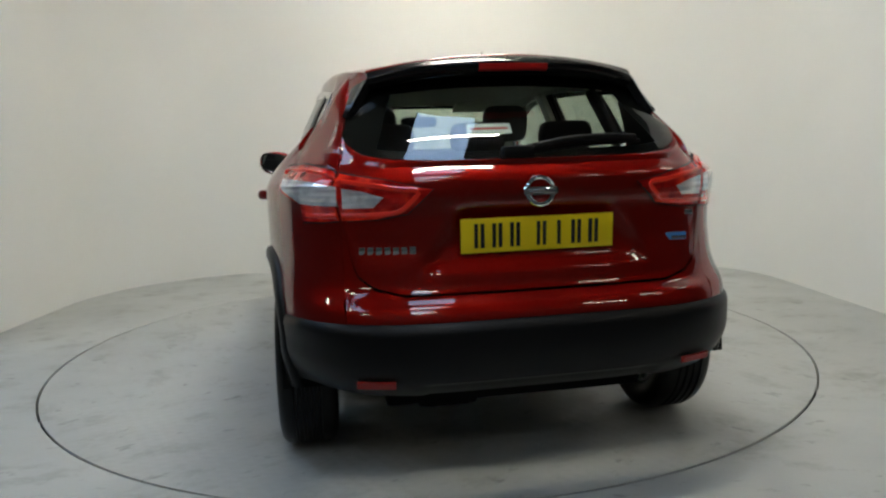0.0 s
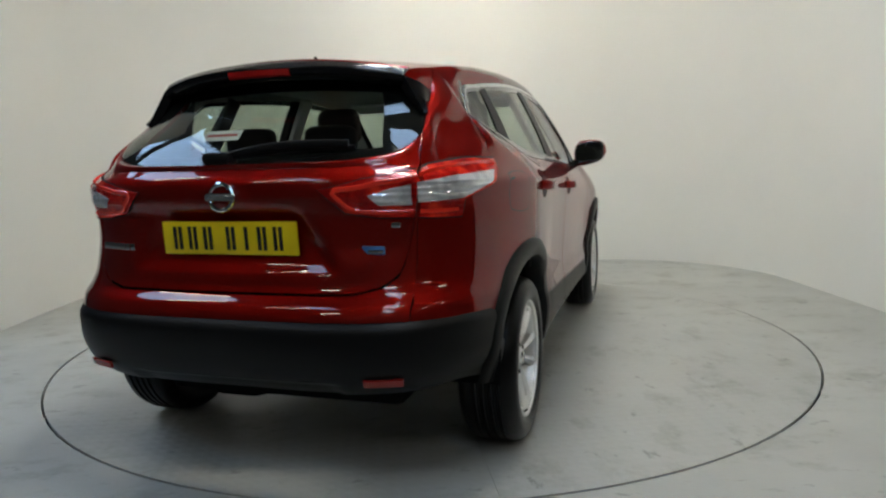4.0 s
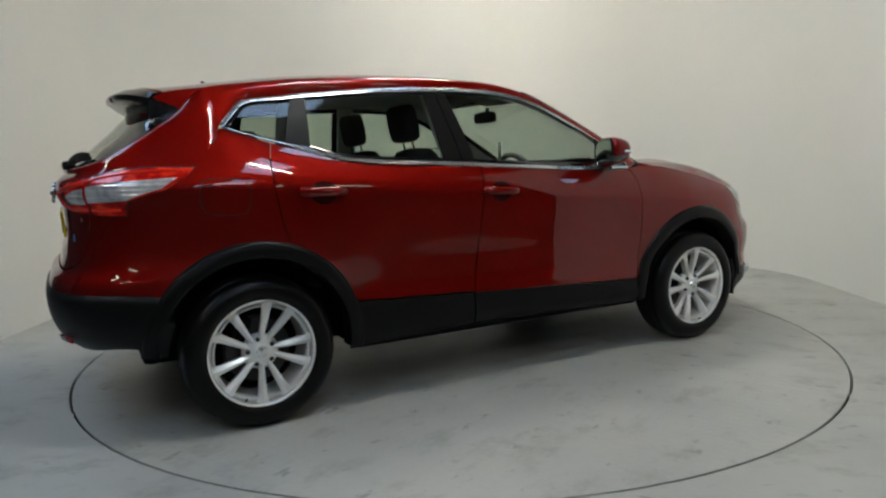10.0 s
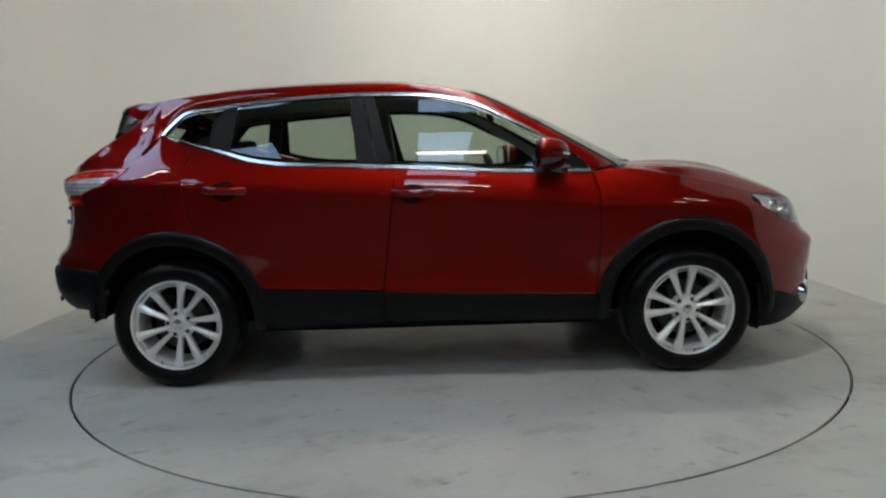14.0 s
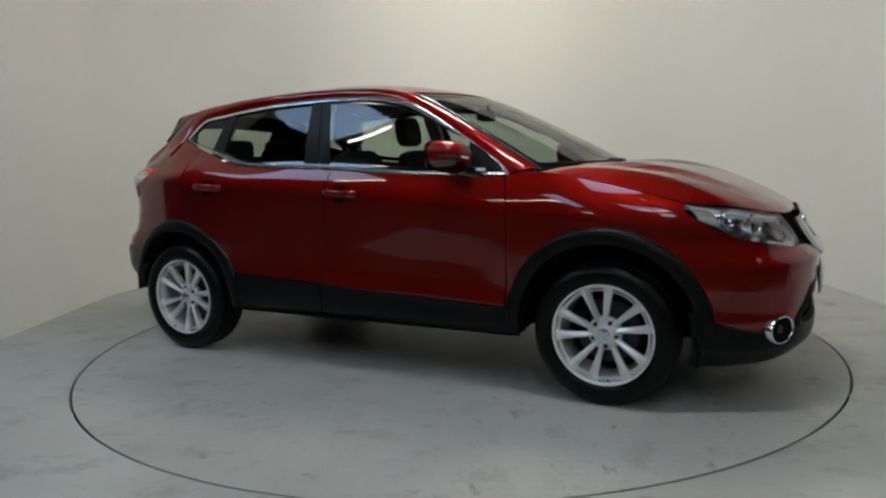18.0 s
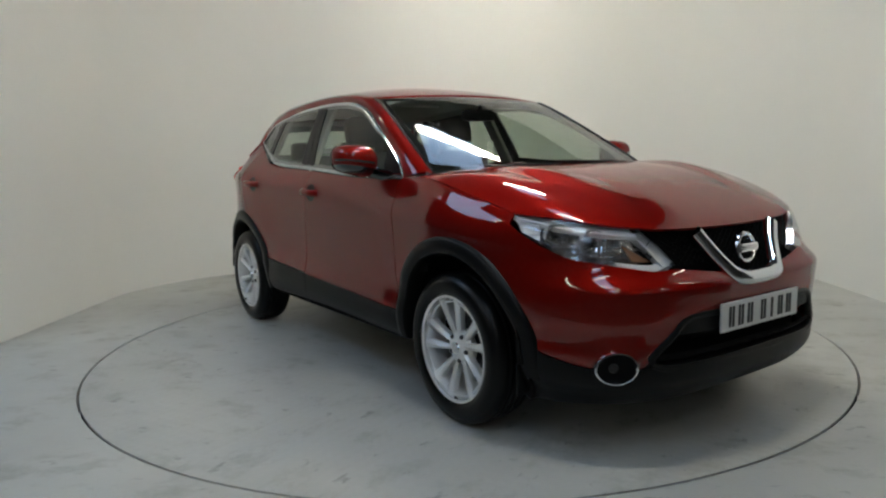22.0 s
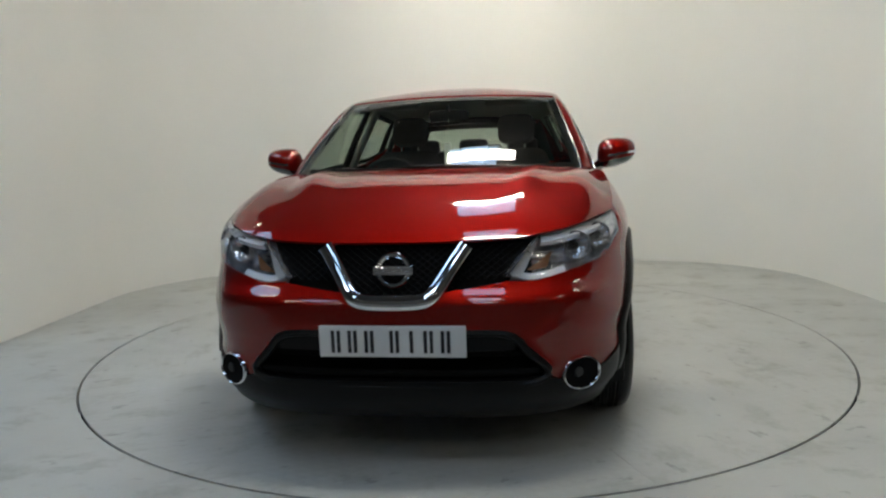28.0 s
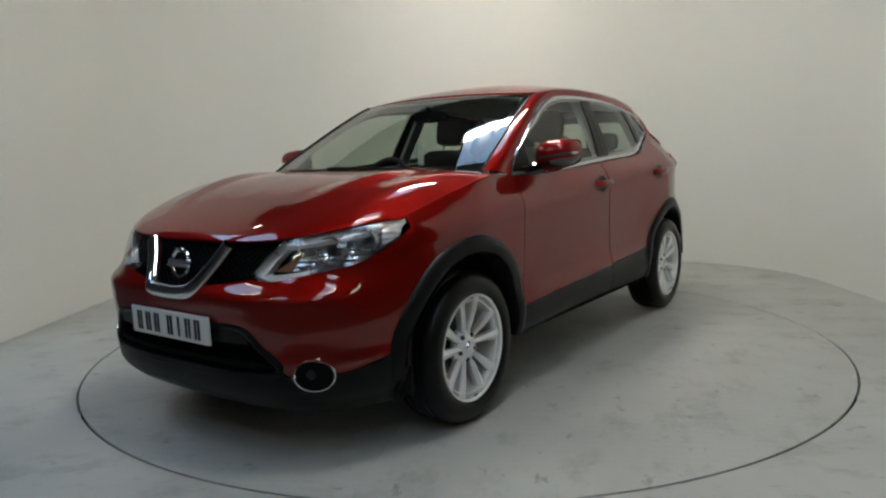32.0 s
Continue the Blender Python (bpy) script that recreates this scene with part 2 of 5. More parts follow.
def make_lights():
    housing = mesh_of("housing", boxed(0, 0, 0.05, 1.22, 0.14, 0.06, 0.01), shader("white_metal", (0.8, 0.8, 0.8), 0.4), False)
    tube = mesh_of("tube", boxed(0, 0, -0.01, 1.15, 0.10, 0.05, 0.015), TUBE, False)
    bright = mesh_of("tube", boxed(0, 0, -0.01, 1.15, 0.20, 0.05, 0.015), FLOOD, False)
    middle = mesh_of("tube", boxed(0, 0, -0.01, 1.15, 0.10, 0.05, 0.015), GLOW, False)
    for x in (0.38, -3.75, 4.5):
        for y in (-7.0, -4.4, -1.85, 1.1):
            lamp = tagged(new("strip_light"), "white fluorescent strip light under the roof", "strip light", "strip lights under the roof")
            lamp.location = (x, y, HALL - 0.15)
            for name, me in (("housing", housing), ("tube", {(0.38, 1.1): bright, (0.38, -1.85): middle}.get((x, y), tube))):
                ob = new(name, me)
                ob.parent = lamp
    panels = [(0.24, y, 0.84, s) for y, s in ((-6.9, 1.6), (-4.3, 1.6), (-1.85, 1.6), (0.80, 1.1))] + [(-2.8, -4.3, 0.80, 1.5), (-3.85, -0.85, 1.5, 1.7), (-4.2, 1.4, 1.2, 1.8)]
    for k, (x, y, sx, sy) in enumerate(panels):
        tagged(part("rooflight_%d" % (k + 1), boxed(x, y, HALL - 0.02, sx, sy, 0.05), DAY, smooth=False), "pale blue translucent rooflight", "rooflight", kind="structure")


make_lights()

SPEED, HEADING = -6.994, 99.36     # degrees a second, degrees at the start


def make_turntable():
    """A round drum with four deck plates laid on it."""
    n, r = 128, RING - 0.012
    ring = lambda q, z: [(q * math.cos(2 * math.pi * k / n), q * math.sin(2 * math.pi * k / n), z) for k in range(n)]
    bm = bmesh.new()
    vs = grid_mesh(bm, [ring(r - 0.02, -0.11), ring(r - 0.002, -0.10), ring(r - 0.002, -0.012), ring(1.5, -0.012), ring(0.75, -0.012)], True)
    bm.faces.new(vs[-1])
    drum = tagged(part("turntable", bm, GAP), "grey painted round turntable set flush in the floor", "turntable")
    for k in range(4):
        bm = bmesh.new()
        cuts = np.linspace(0, math.pi / 2, 33)
        gap = 0.0004
        top = [(gap, gap, 0)] + [(max(r * math.cos(a), gap), max(r * math.sin(a), gap), 0) for a in cuts]
        up = [bm.verts.new(p) for p in top]
        low = [bm.verts.new((x, y, -0.011)) for x, y, z in top]
        bm.faces.new(up)
        for i in range(len(up)):
            j = (i + 1) % len(up)
            bm.faces.new((up[i], low[i], low[j], up[j]))
        plate = part("deck_plate", bm, DECK, drum, smooth=False)
        plate.rotation_euler = (0, 0, radians(90 * k + 24))
    return drum


turntable = make_turntable()


# ---------------------------------------------------------------- the car: surfaces
# x ahead from the middle of the wheelbase, y to the car's left, z up from the turntable.
AXLE, TRACK, TYRE = 1.323, 0.788, 0.338     # TYRE: height of the arches' centres
HUB = 0.331           # height of the wheels' centres
SEAT_X, SEAT_Y = -0.138, -0.0125       # the car's middle against the turntable's axis

car = tagged(new("car"), "dark red metallic family crossover car with black cladding on a turntable", "car")


def curve(*points):
    """A smooth function through (x, y) points, without overshoot."""
    xs, ys = np.array([p[0] for p in points], float), np.array([p[1] for p in points], float)
    d = np.diff(ys) / np.diff(xs)
    m = np.zeros(len(xs))
    m[0], m[-1] = d[0], d[-1]
    for i in range(1, len(xs) - 1):
        m[i] = 0 if d[i - 1] * d[i] <= 0 else 2 * d[i - 1] * d[i] / (d[i - 1] + d[i])

    def f(x):
        x = min(max(x, xs[0]), xs[-1])
        i = min(int(np.searchsorted(xs, x, "right")) - 1, len(xs) - 2)
        h = xs[i + 1] - xs[i]
        t = (x - xs[i]) / h
        return float(ys[i] * (1 + 2 * t) * (1 - t) ** 2 + ys[i + 1] * t * t * (3 - 2 * t) + h * t * (1 - t) * (m[i] * (1 - t) - m[i + 1] * t))
    return f


def line(*points):
    """A broken line as a function of x."""
    xs, ys = [p[0] for p in points], [p[1] for p in points]
    return lambda x: float(np.interp(x, xs, ys))


def ease(a, b, x):
    t = min(max((x - a) / (b - a), 0.0), 1.0)
    return t * t * (3 - 2 * t)


NOSE = curve((0.16, 1.98), (0.22, 2.10), (0.30, 2.155), (0.45, 2.175), (0.56, 2.18), (0.64, 2.165), (0.72, 2.125), (0.80, 2.095), (0.88, 2.05), (0.95, 1.95))
TAIL = curve((0.28, -1.97), (0.36, -2.06), (0.46, -2.10), (0.58, -2.115), (0.64, -2.112), (0.68, -2.098), (0.715, -2.064), (0.745, -2.052), (0.80, -2.047), (0.88, -2.030),
             (0.97, -2.03), (1.03, -2.05), (1.08, -2.05), (1.125, -2.01))
BELT = curve((-1.401, 1.313), (-1.305, 1.277), (-1.081, 1.209), (-0.914, 1.157), (-0.743, 1.132), (-0.457, 1.117), (-0.169, 1.102), (0.118, 1.084), (0.407, 1.067), (0.85, 1.058))
SHOULDER = curve((-2.1, 1.075), (-1.6, 1.065), (-1.0, 1.03), (-0.4, 0.985), (0.1, 0.95), (0.68, 0.90), (1.2, 0.865), (1.7, 0.80), (2.2, 0.74))
TOP = curve((-2.2, 1.15), (-1.7, 1.222), (-1.50, 1.282), (-1.40, 1.313), (-1.305, 1.277), (-1.08, 1.209), (-0.74, 1.132), (-0.17, 1.102), (0.41, 1.067), (0.85, 1.062), (1.0, 1.066), (1.3, 1.02), (1.64, 0.925), (2.2, 0.80))
WIDE = curve((-2.2, 0.895), (-1.75, 0.904), (-1.32, 0.909), (-0.85, 0.897), (-0.3, 0.886), (0.4, 0.886), (0.9, 0.893), (1.32, 0.915), (1.7, 0.92), (2.2, 0.92))
LOW = curve((0.0, -0.065), (0.10, -0.035), (0.20, -0.022), (0.30, -0.018), (0.38, -0.024), (0.46, -0.020), (0.58, -0.006), (0.75, 0.0), (0.92, 0.002), (1.0, 0.004))
DROP = curve((-2.2, 0.06), (-1.4, 0.085), (-0.9, 0.07), (0.6, 0.058), (0.95, 0.075), (1.3, 0.086), (1.66, 0.044), (2.2, 0.050))
LOW_DOOR = curve((0.0, -0.050), (0.10, -0.028), (0.20, -0.013), (0.27, -0.003), (0.315, -0.001), (0.36, -0.007), (0.44, -0.015), (0.55, -0.015), (0.70, -0.010), (0.85, -0.003), (1.0, 0.004))
X_FRONT, X_REAR = 0.9, -0.9
FRONT_N = curve((0.5, 3.5), (0.75, 3.35), (0.90, 3.9))     # squareness of the plan
REAR_N = curve((0.55, 4.2), (0.66, 4.2), (0.80, 3.8), (1.0, 3.7))


def glass_w(x, z):
    """Half width of the side windows."""
    t = z - 1.08
    return 0.826 - 0.30 * t - 0.32 * t * t - 0.098 * ease(-0.5, -1.7, x) * (0.7 + t) - 0.03 * ease(0.0, 0.95, x)


def side_w(x, z):
    """Half width of the lower body, before it wraps round the ends."""
    zs, zt = SHOULDER(x), TOP(x)
    wide = WIDE(x) - 0.031 * ease(-1.15, -1.70, x) * ease(0.56, 0.82, z) - 0.012 * ease(1.2, 1.55, x) * ease(0.68, 0.82, z)
    if z <= zs:
        t, k = min(max((z - 0.25) / (zs - 0.25), 0.0), 1.0), ease(-1.0, -0.65, x) * ease(0.95, 0.70, x)
        return wide + LOW(t) * (1 - k) + LOW_DOOR(t) * k
    t = (z - zs) / (zt - zs)
    k = ease(0.85, 1.1, x)
    drop = k * DROP(x) + (1 - k) * (wide - 0.006 - glass_w(x, zt))
    even = 0.30 + 0.40 * ease(-1.15, -1.55, x)
    return wide + 0.004 - drop * (even * t + (1 - even) * t * t)


def plan(x, z):
    w = side_w(x, z)
    if x > X_FRONT:
        u, n = min((x - X_FRONT) / (NOSE(z) - X_FRONT), 1.0), FRONT_N(z)
        return w * (1 - u ** n) ** (1 / n)
    if x < X_REAR:
        u, n = min((x - X_REAR) / (TAIL(z) - X_REAR), 1.0), REAR_N(z)
        return w * (1 - u ** n) ** (1 / n)
    return w


def on_side(x, z, off=0.0):
    """A point of the car's left side."""
    return Vector((x, plan(x, z) + off, z))


def wrapped(phi, z, x0, end, n):
    """Round an end of the car: phi is 0 in the middle and 90 on the side."""
    s = 1 if phi >= 0 else -1
    c, q = max(math.cos(radians(phi)), 0.0) ** (2 / n), abs(math.sin(radians(phi))) ** (2 / n)
    x = x0 + (end - x0) * c
    return Vector((x, s * side_w(x, z) * q, z))


def on_front(phi, z):
    return wrapped(phi, z, X_FRONT, NOSE(z), FRONT_N(z))


def on_rear(phi, z):
    return wrapped(phi, z, X_REAR, TAIL(z), REAR_N(z))


def phi_y(y, z, surface=on_front):
    """The angle at which the surface reaches the half width y."""
    lo, hi = 0.0, 90.0
    for _ in range(40):
        mid = (lo + hi) / 2
        lo, hi = (mid, hi) if surface(mid, z).y < abs(y) else (lo, mid)
    return math.copysign((lo + hi) / 2, y)


def phi_x(x, z, surface=on_front):
    """The angle at which the surface reaches x on the car's left."""
    lo, hi = 0.0, 90.0
    for _ in range(40):
        mid = (lo + hi) / 2
        far = surface(mid, z).x > x if surface is on_front else surface(mid, z).x < x
        lo, hi = (mid, hi) if far else (lo, mid)
    return (lo + hi) / 2


def resample(points, n):
    """n points evenly along a broken line."""
    p = [Vector(q) for q in points]
    at = [0.0]
    for a, b in zip(p, p[1:]):
        at.append(at[-1] + (b - a).length)
    out = []
    for s in np.linspace(0, at[-1], n):
        i = min(max(int(np.searchsorted(at, s)) - 1, 0), len(p) - 2)
        t = (s - at[i]) / max(at[i + 1] - at[i], 1e-9)
        out.append(p[i].lerp(p[i + 1], t))
    return out


def rounded(points, n):
    """n points along a smooth line through the points (Catmull-Rom)."""
    p = [Vector(q) for q in points]
    p = [2 * p[0] - p[1]] + p + [2 * p[-1] - p[-2]]
    fine = []
    for a, b, c, d in zip(p, p[1:], p[2:], p[3:]):
        for k in range(12):
            t = k / 12
            fine.append(0.5 * (2 * b + (c - a) * t + (2 * a - 5 * b + 4 * c - d) * t * t + (3 * b - a - 3 * c + d) * t ** 3))
    fine.append(p[-2])
    return resample(fine, n)


def coons(bottom, top, left, right):
    """Rows of points filling four edges (bottom and top alike long, left and right too)."""
    m, n = len(left), len(bottom)
    rows = []
    for i in range(m):
        v = i / (m - 1)
        row = []
        for j in range(n):
            u = j / (n - 1)
            row.append(bottom[j] * (1 - v) + top[j] * v + left[i] * (1 - u) + right[i] * u
                       - (bottom[0] * (1 - u) * (1 - v) + bottom[-1] * u * (1 - v) + top[0] * (1 - u) * v + top[-1] * u * v))
        rows.append(row)
    return rows


def flat_patch(bottom, top, left, right, across, up):
    """The same for edges given as flat (u, v) points."""
    three = lambda e: [(a, b, 0) for a, b in e]
    return coons(resample(three(bottom), across), resample(three(top), across), resample(three(left), up), resample(three(right), up))


def both(name, rows, material, parent, label="", depth=0.012, lip=True, sharp=35):
    """A panel on the car's left and its mirror on the right: a sheet with a folded-in rim."""
    made = []
    for s in (1, -1):
        made.append(panel(name, [[Vector((p.x, p.y * s, p.z)) for p in row] for row in rows], material, parent, label, depth, sharp))
    return made


def panel(name, rows, material, parent, label="", depth=0.012, sharp=35):
    bm = bmesh.new()
    grid_mesh(bm, rows)
    bmesh.ops.remove_doubles(bm, verts=bm.verts[:], dist=1e-5)
    bmesh.ops.recalc_face_normals(bm, faces=bm.faces[:])
    c = Vector((0.1, 0, 0.75))
    score = sum(f.normal.dot(f.calc_center_median() - c) * f.calc_area() for f in bm.faces)
    if score < 0:
        bmesh.ops.reverse_faces(bm, faces=bm.faces[:])
    if depth:
        rim = [e for e in bm.edges if e.is_boundary]
        inward = {v: -v.normal * depth for e in rim for v in e.verts}
        new_of = {}
        for v, d in inward.items():
            new_of[v] = bm.verts.new(v.co + d)
        for e in rim:
            a, b = e.verts
            f = e.link_faces[0]
            order = [l.vert for l in f.loops]
            i, j = order.index(a), order.index(b)
            if (i + 1) % len(order) != j:
                a, b = b, a
            bm.faces.new((b, a, new_of[a], new_of[b]))
    me = bpy.data.meshes.new(name)
    bm.to_mesh(me)
    bm.free()
    me.materials.append(material)
    me.polygons.foreach_set("use_smooth", [True] * len(me.polygons))
    me.set_sharp_from_angle(angle=radians(sharp))
    ob = new(name, me)
    ob.parent = parent
    return tagged(ob, label)


def inset(rows, gap):
    """Draws a panel's edges in by half a shut line."""
    rows = [list(r) for r in rows]
    m, n = len(rows), len(rows[0])
    for r in rows:
        for a, b in ((0, 1), (n - 1, n - 2)):
            d = r[b] - r[a]
            r[a] = r[a] + d * min(gap / max(d.length, 1e-6), 0.6)
    for j in range(n):
        for a, b in ((0, 1), (m - 1, m - 2)):
            d = rows[b][j] - rows[a][j]
            rows[a][j] = rows[a][j] + d * min(gap / max(d.length, 1e-6), 0.6)
    return rows


# ---- outlines in the side view (x, z)
CLAD = lambda x: 0.467 - 0.048 * x
ARCH_R = 0.455
B_GAP = [(-0.250, 0.47), (-0.232, 0.62), (-0.206, 0.814), (-0.185, 0.98), (-0.172, 1.10)]


def arc(cx, cz, r, a, b, n):
    return [(cx + r * math.cos(radians(q)), cz + r * math.sin(radians(q))) for q in np.linspace(a, b, n)]


def to_side(rows, off=0.0):
    return [[on_side(p.x, p.y, off) for p in row] for row in rows]


def make_sides():
    # front door
    bottom = [(x, CLAD(x)) for x in np.linspace(-0.250, 0.845, 12)]
    top = [(x, BELT(x) - 0.006) for x in np.linspace(-0.172, 0.835, 12)]
    right = [(0.845, CLAD(0.845)), (0.862, 0.60), (0.868, 0.80), (0.860, 0.98), (0.835, BELT(0.835) - 0.006)]
    doors = both("front_door", inset(to_side(flat_patch(bottom, top, B_GAP, right, 34, 34)), 0.003), PAINT, car)
    # rear door
    front = [(-0.250, CLAD(-0.25))] + B_GAP[1:]
    rear = [(-0.868, CLAD(-0.868))] + arc(-AXLE, TYRE + 0.005, 0.470, 24, 72, 10) + [(-1.20, 0.86), (-1.218, 0.94), (-1.238, 1.05), (-1.235, 1.15), (-1.20, 1.235)]
    bottom = [(x, CLAD(x)) for x in np.linspace(-0.868, -0.250, 8)]
    top = [(x, BELT(x) - 0.006) for x in np.linspace(-1.20, -0.172, 16)]
    rear_doors = both("rear_door", inset(to_side(flat_patch(bottom, top, rear, front, 32, 34)), 0.003), PAINT, car)
    # front wing: over the arch, from the door to the headlamp
    door = [(0.862, 0.60), (0.868, 0.80), (0.860, 0.98), (0.838, 1.060)]
    low = [(0.848, CLAD(0.845)), (0.885, 0.50)] + arc(AXLE, TYRE, ARCH_R, 155, 42, 18)
    top = [(0.838, 1.060), (0.93, 1.073), (1.05, 1.066), (1.2, 1.040), (1.4, 0.995), (1.6, 0.943), (1.66, 0.925)]
    lamp = [arc(AXLE, TYRE, ARCH_R, 155, 42, 18)[-1], (1.67, 0.73), (1.667, 0.80), (1.66, 0.925)]
    rows = flat_patch(low, top, [(0.848, CLAD(0.845))] + door, lamp, 44, 30)
    both("front_wing", inset(to_side(rows), 0.0015), PAINT, car)
    # sill cladding on both doors and between
    for name, a, b in (("rear_sill_trim", -0.90, -0.252), ("front_sill_trim", -0.246, 0.86)):
        rows = []
        for v in np.linspace(0, 1, 9):
            row = []
            for x in np.linspace(a, b, 24):
                z0, z1 = 0.285 + 0.006 * math.cos(3 * x), CLAD(x) - 0.004
                z = z0 + (z1 - z0) * v
                bulge = 0.016 * math.sin(math.pi * min(v * 1.15 + 0.05, 1.0)) + (-0.030 if v == 0 else 0)
                row.append(on_side(x, z, bulge))
            rows.append(row)
        both(name, rows, BLACK, car, "black plastic lower cladding", 0.02)
    return doors, rear_doors


DOORS, REAR_DOORS = make_sides()


# ---- upper body lines, on the car's left
def on_glass(x, z, off=0.0):
    return Vector((x, glass_w(x, z) + off, z))


DLO_TOP = [(-1.401, 1.313), (-1.372, 1.348), (-1.322, 1.402), (-1.288, 1.428), (-1.235, 1.438), (-1.14, 1.447), (-0.995, 1.463), (-0.698, 1.487), (-0.395, 1.499), (-0.163, 1.498),
           (0.074, 1.480), (0.281, 1.426), (0.488, 1.317), (0.667, 1.208), (0.758, 1.146), (0.812, 1.098), (0.838, 1.058)]
ROOF_EDGE = [(-1.43, 0.548, 1.490), (-1.40, 0.553, 1.496), (-1.28, 0.568, 1.510), (-1.14, 0.579, 1.523), (-0.995, 0.592, 1.535), (-0.698, 0.602, 1.548), (-0.395, 0.606, 1.553),
             (-0.163, 0.605, 1.548), (0.06, 0.606, 1.531), (0.27, 0.618, 1.478), (0.48, 0.652, 1.375), (0.70, 0.690, 1.252), (0.90, 0.722, 1.135), (0.985, 0.730, 1.082)]
ROOF_END = (-1.61, 0.508, 1.468)      # where the roof meets the spoiler
PILLAR_END = Vector((-1.545, 0.568, 1.388))    # the rear pillar's top


def frame_bulge(x):
    """How far the window frame bulges out of its chord; more towards the rear pillar."""
    return 0.016 - 0.006 * ease(-1.10, -1.42, x)


def make_upper():
    n = 60
    top = rounded([on_glass(*p) for p in DLO_TOP], n)
    edge = rounded(ROOF_EDGE, n)
    rows = []
    for v in np.linspace(0, 1, 9):
        row = []
        for a, b in zip(top, edge):
            p = a.lerp(b, v)
            out = Vector((0, 0.75, 0.66))
            row.append(p + out * frame_bulge(p.x) * math.sin(math.pi * v))
        rows.append(row)
    both("roof_pillar_frame", rows, PAINT, car)
    # roof: across from edge to edge
    back = rounded([ROOF_END, (-1.53, 0.526, 1.479), (-1.43, 0.548, 1.490)], 8)
    k = max(i for i, p in enumerate(edge) if p.x < 0.20)
    side = back[:-1] + edge[:k + 1]
    rows = []
    for p in side:
        crown = 0.048 + 0.012 * ease(-1.7, -0.6, p.x)
        lead = 0.115 * ease(-0.25, 0.22, p.x)
        row = []
        for u in np.linspace(-1, 1, 33):
            b = 1 - u * u
            row.append(Vector((p.x + lead * b - 0.05 * b * ease(-1.3, -1.6, p.x), p.y * u, p.z + (crown - 0.044 * ease(-0.25, 0.22, p.x)) * b)))
        rows.append(row)
    panel("roof", rows, PAINT, car)
    # windscreen
    screen = edge[k + 1:]
    rows = []
    for i, p in enumerate(screen):
        t = i / (len(screen) - 1)
        lead = 0.120 + 0.110 * t
        rows.append([Vector((p.x + lead * (1 - abs(u) ** 2.2), (p.y - 0.004) * u, p.z + (0.012 - 0.009 * t) * (1 - u * u))) for u in np.linspace(-1, 1, 33)])
    ob = panel("windscreen", rows, GLASS, car, "clear raked windscreen", 0)
    ob.visible_shadow = False
    for s in (1, -1):
        bm = bmesh.new()
        sweep(bm, [Vector((p.x, (p.y - 0.002) * s, p.z + 0.002)) for p in screen], 0.0065, 8)
        part("screen_seal", bm, SEAL, car, "grey rubber strip beside the windscreen")
    # black printed border inside the screen
    n = len(rows)
    def at(u, v):
        i, j = min(v * (n - 1), n - 1.001), min(u * 32, 31.999)
        a, b = int(i), int(j)
        p = rows[a][b].lerp(rows[a][b + 1], j - b).lerp(rows[a + 1][b].lerp(rows[a + 1][b + 1], j - b), i - a)
        return p + Vector((-0.004, 0, -0.004))
    for u0, u1, v0, v1 in ((0.0, 0.030, 0.0, 1.0), (0.970, 1.0, 0.0, 1.0), (0.030, 0.970, 0.0, 0.055), (0.030, 0.970, 0.93, 1.0)):
        panel("screen_border", [[at(u, v) for u in np.linspace(u0, u1, 24)] for v in np.linspace(v0, v1, 16)], DARK, car, "black printed screen border", 0)
    return top, edge, screen


TOP_LINE, EDGE_LINE, SCREEN = make_upper()


# ---------------------------------------------------------------- the car: tail
def strip(surface, phis, low, high, n, off=None):
    """Columns of an end surface between two heights that vary with the angle."""
    rows = []
    for v in np.linspace(0, 1, n):
        row = []
        for p in phis:
            z = low(p) + (high(p) - low(p)) * v
            q = surface(p, z)
            if off:
                d = Vector((q.x * 0.8, q.y, 0)).normalized()
                q = q + d * off(v)
            row.append(q)
        rows.append(row)
    return rows


def clear_of_arch(rows, cx=AXLE, r=0.428):
    """Keeps a panel's points outside the wheel arch."""
    for row in rows:
        for p in row:
            d = math.hypot(p.x - cx, p.z - TYRE)
            if d < r and abs(p.y) > 0.5:
                side = 1 if cx > 0 else -1
                p.x = cx + side * math.sqrt(max(r * r - (p.z - TYRE) ** 2, 0.0))


def rear_x(y, z):
    return on_rear(phi_y(y, z, on_rear), z)


GAP_Y = 0.635
SH_LINE = rounded([rear_x(GAP_Y, 1.125), on_side(-1.81, 1.141), on_side(-1.72, 1.150), on_side(-1.60, 1.153), on_side(-1.51, 1.178), on_side(-1.45, 1.235), on_glass(-1.401, 1.313)], 24)
WINDOW_CORNER = Vector((-1.765, 0.611, 1.238))
UPPER_EDGE = rounded([PILLAR_END, (-1.605, 0.580, 1.345), (-1.66, 0.591, 1.306), (-1.715, 0.602, 1.270), WINDOW_CORNER], 15)
LOWER_EDGE = rounded([WINDOW_CORNER, WINDOW_CORNER.lerp(rear_x(GAP_Y, 1.125), 0.5) + Vector((-0.014, 0.004, 0.005)), rear_x(GAP_Y, 1.125)], 8)
GLASS_EDGE = UPPER_EDGE + LOWER_EDGE[1:]


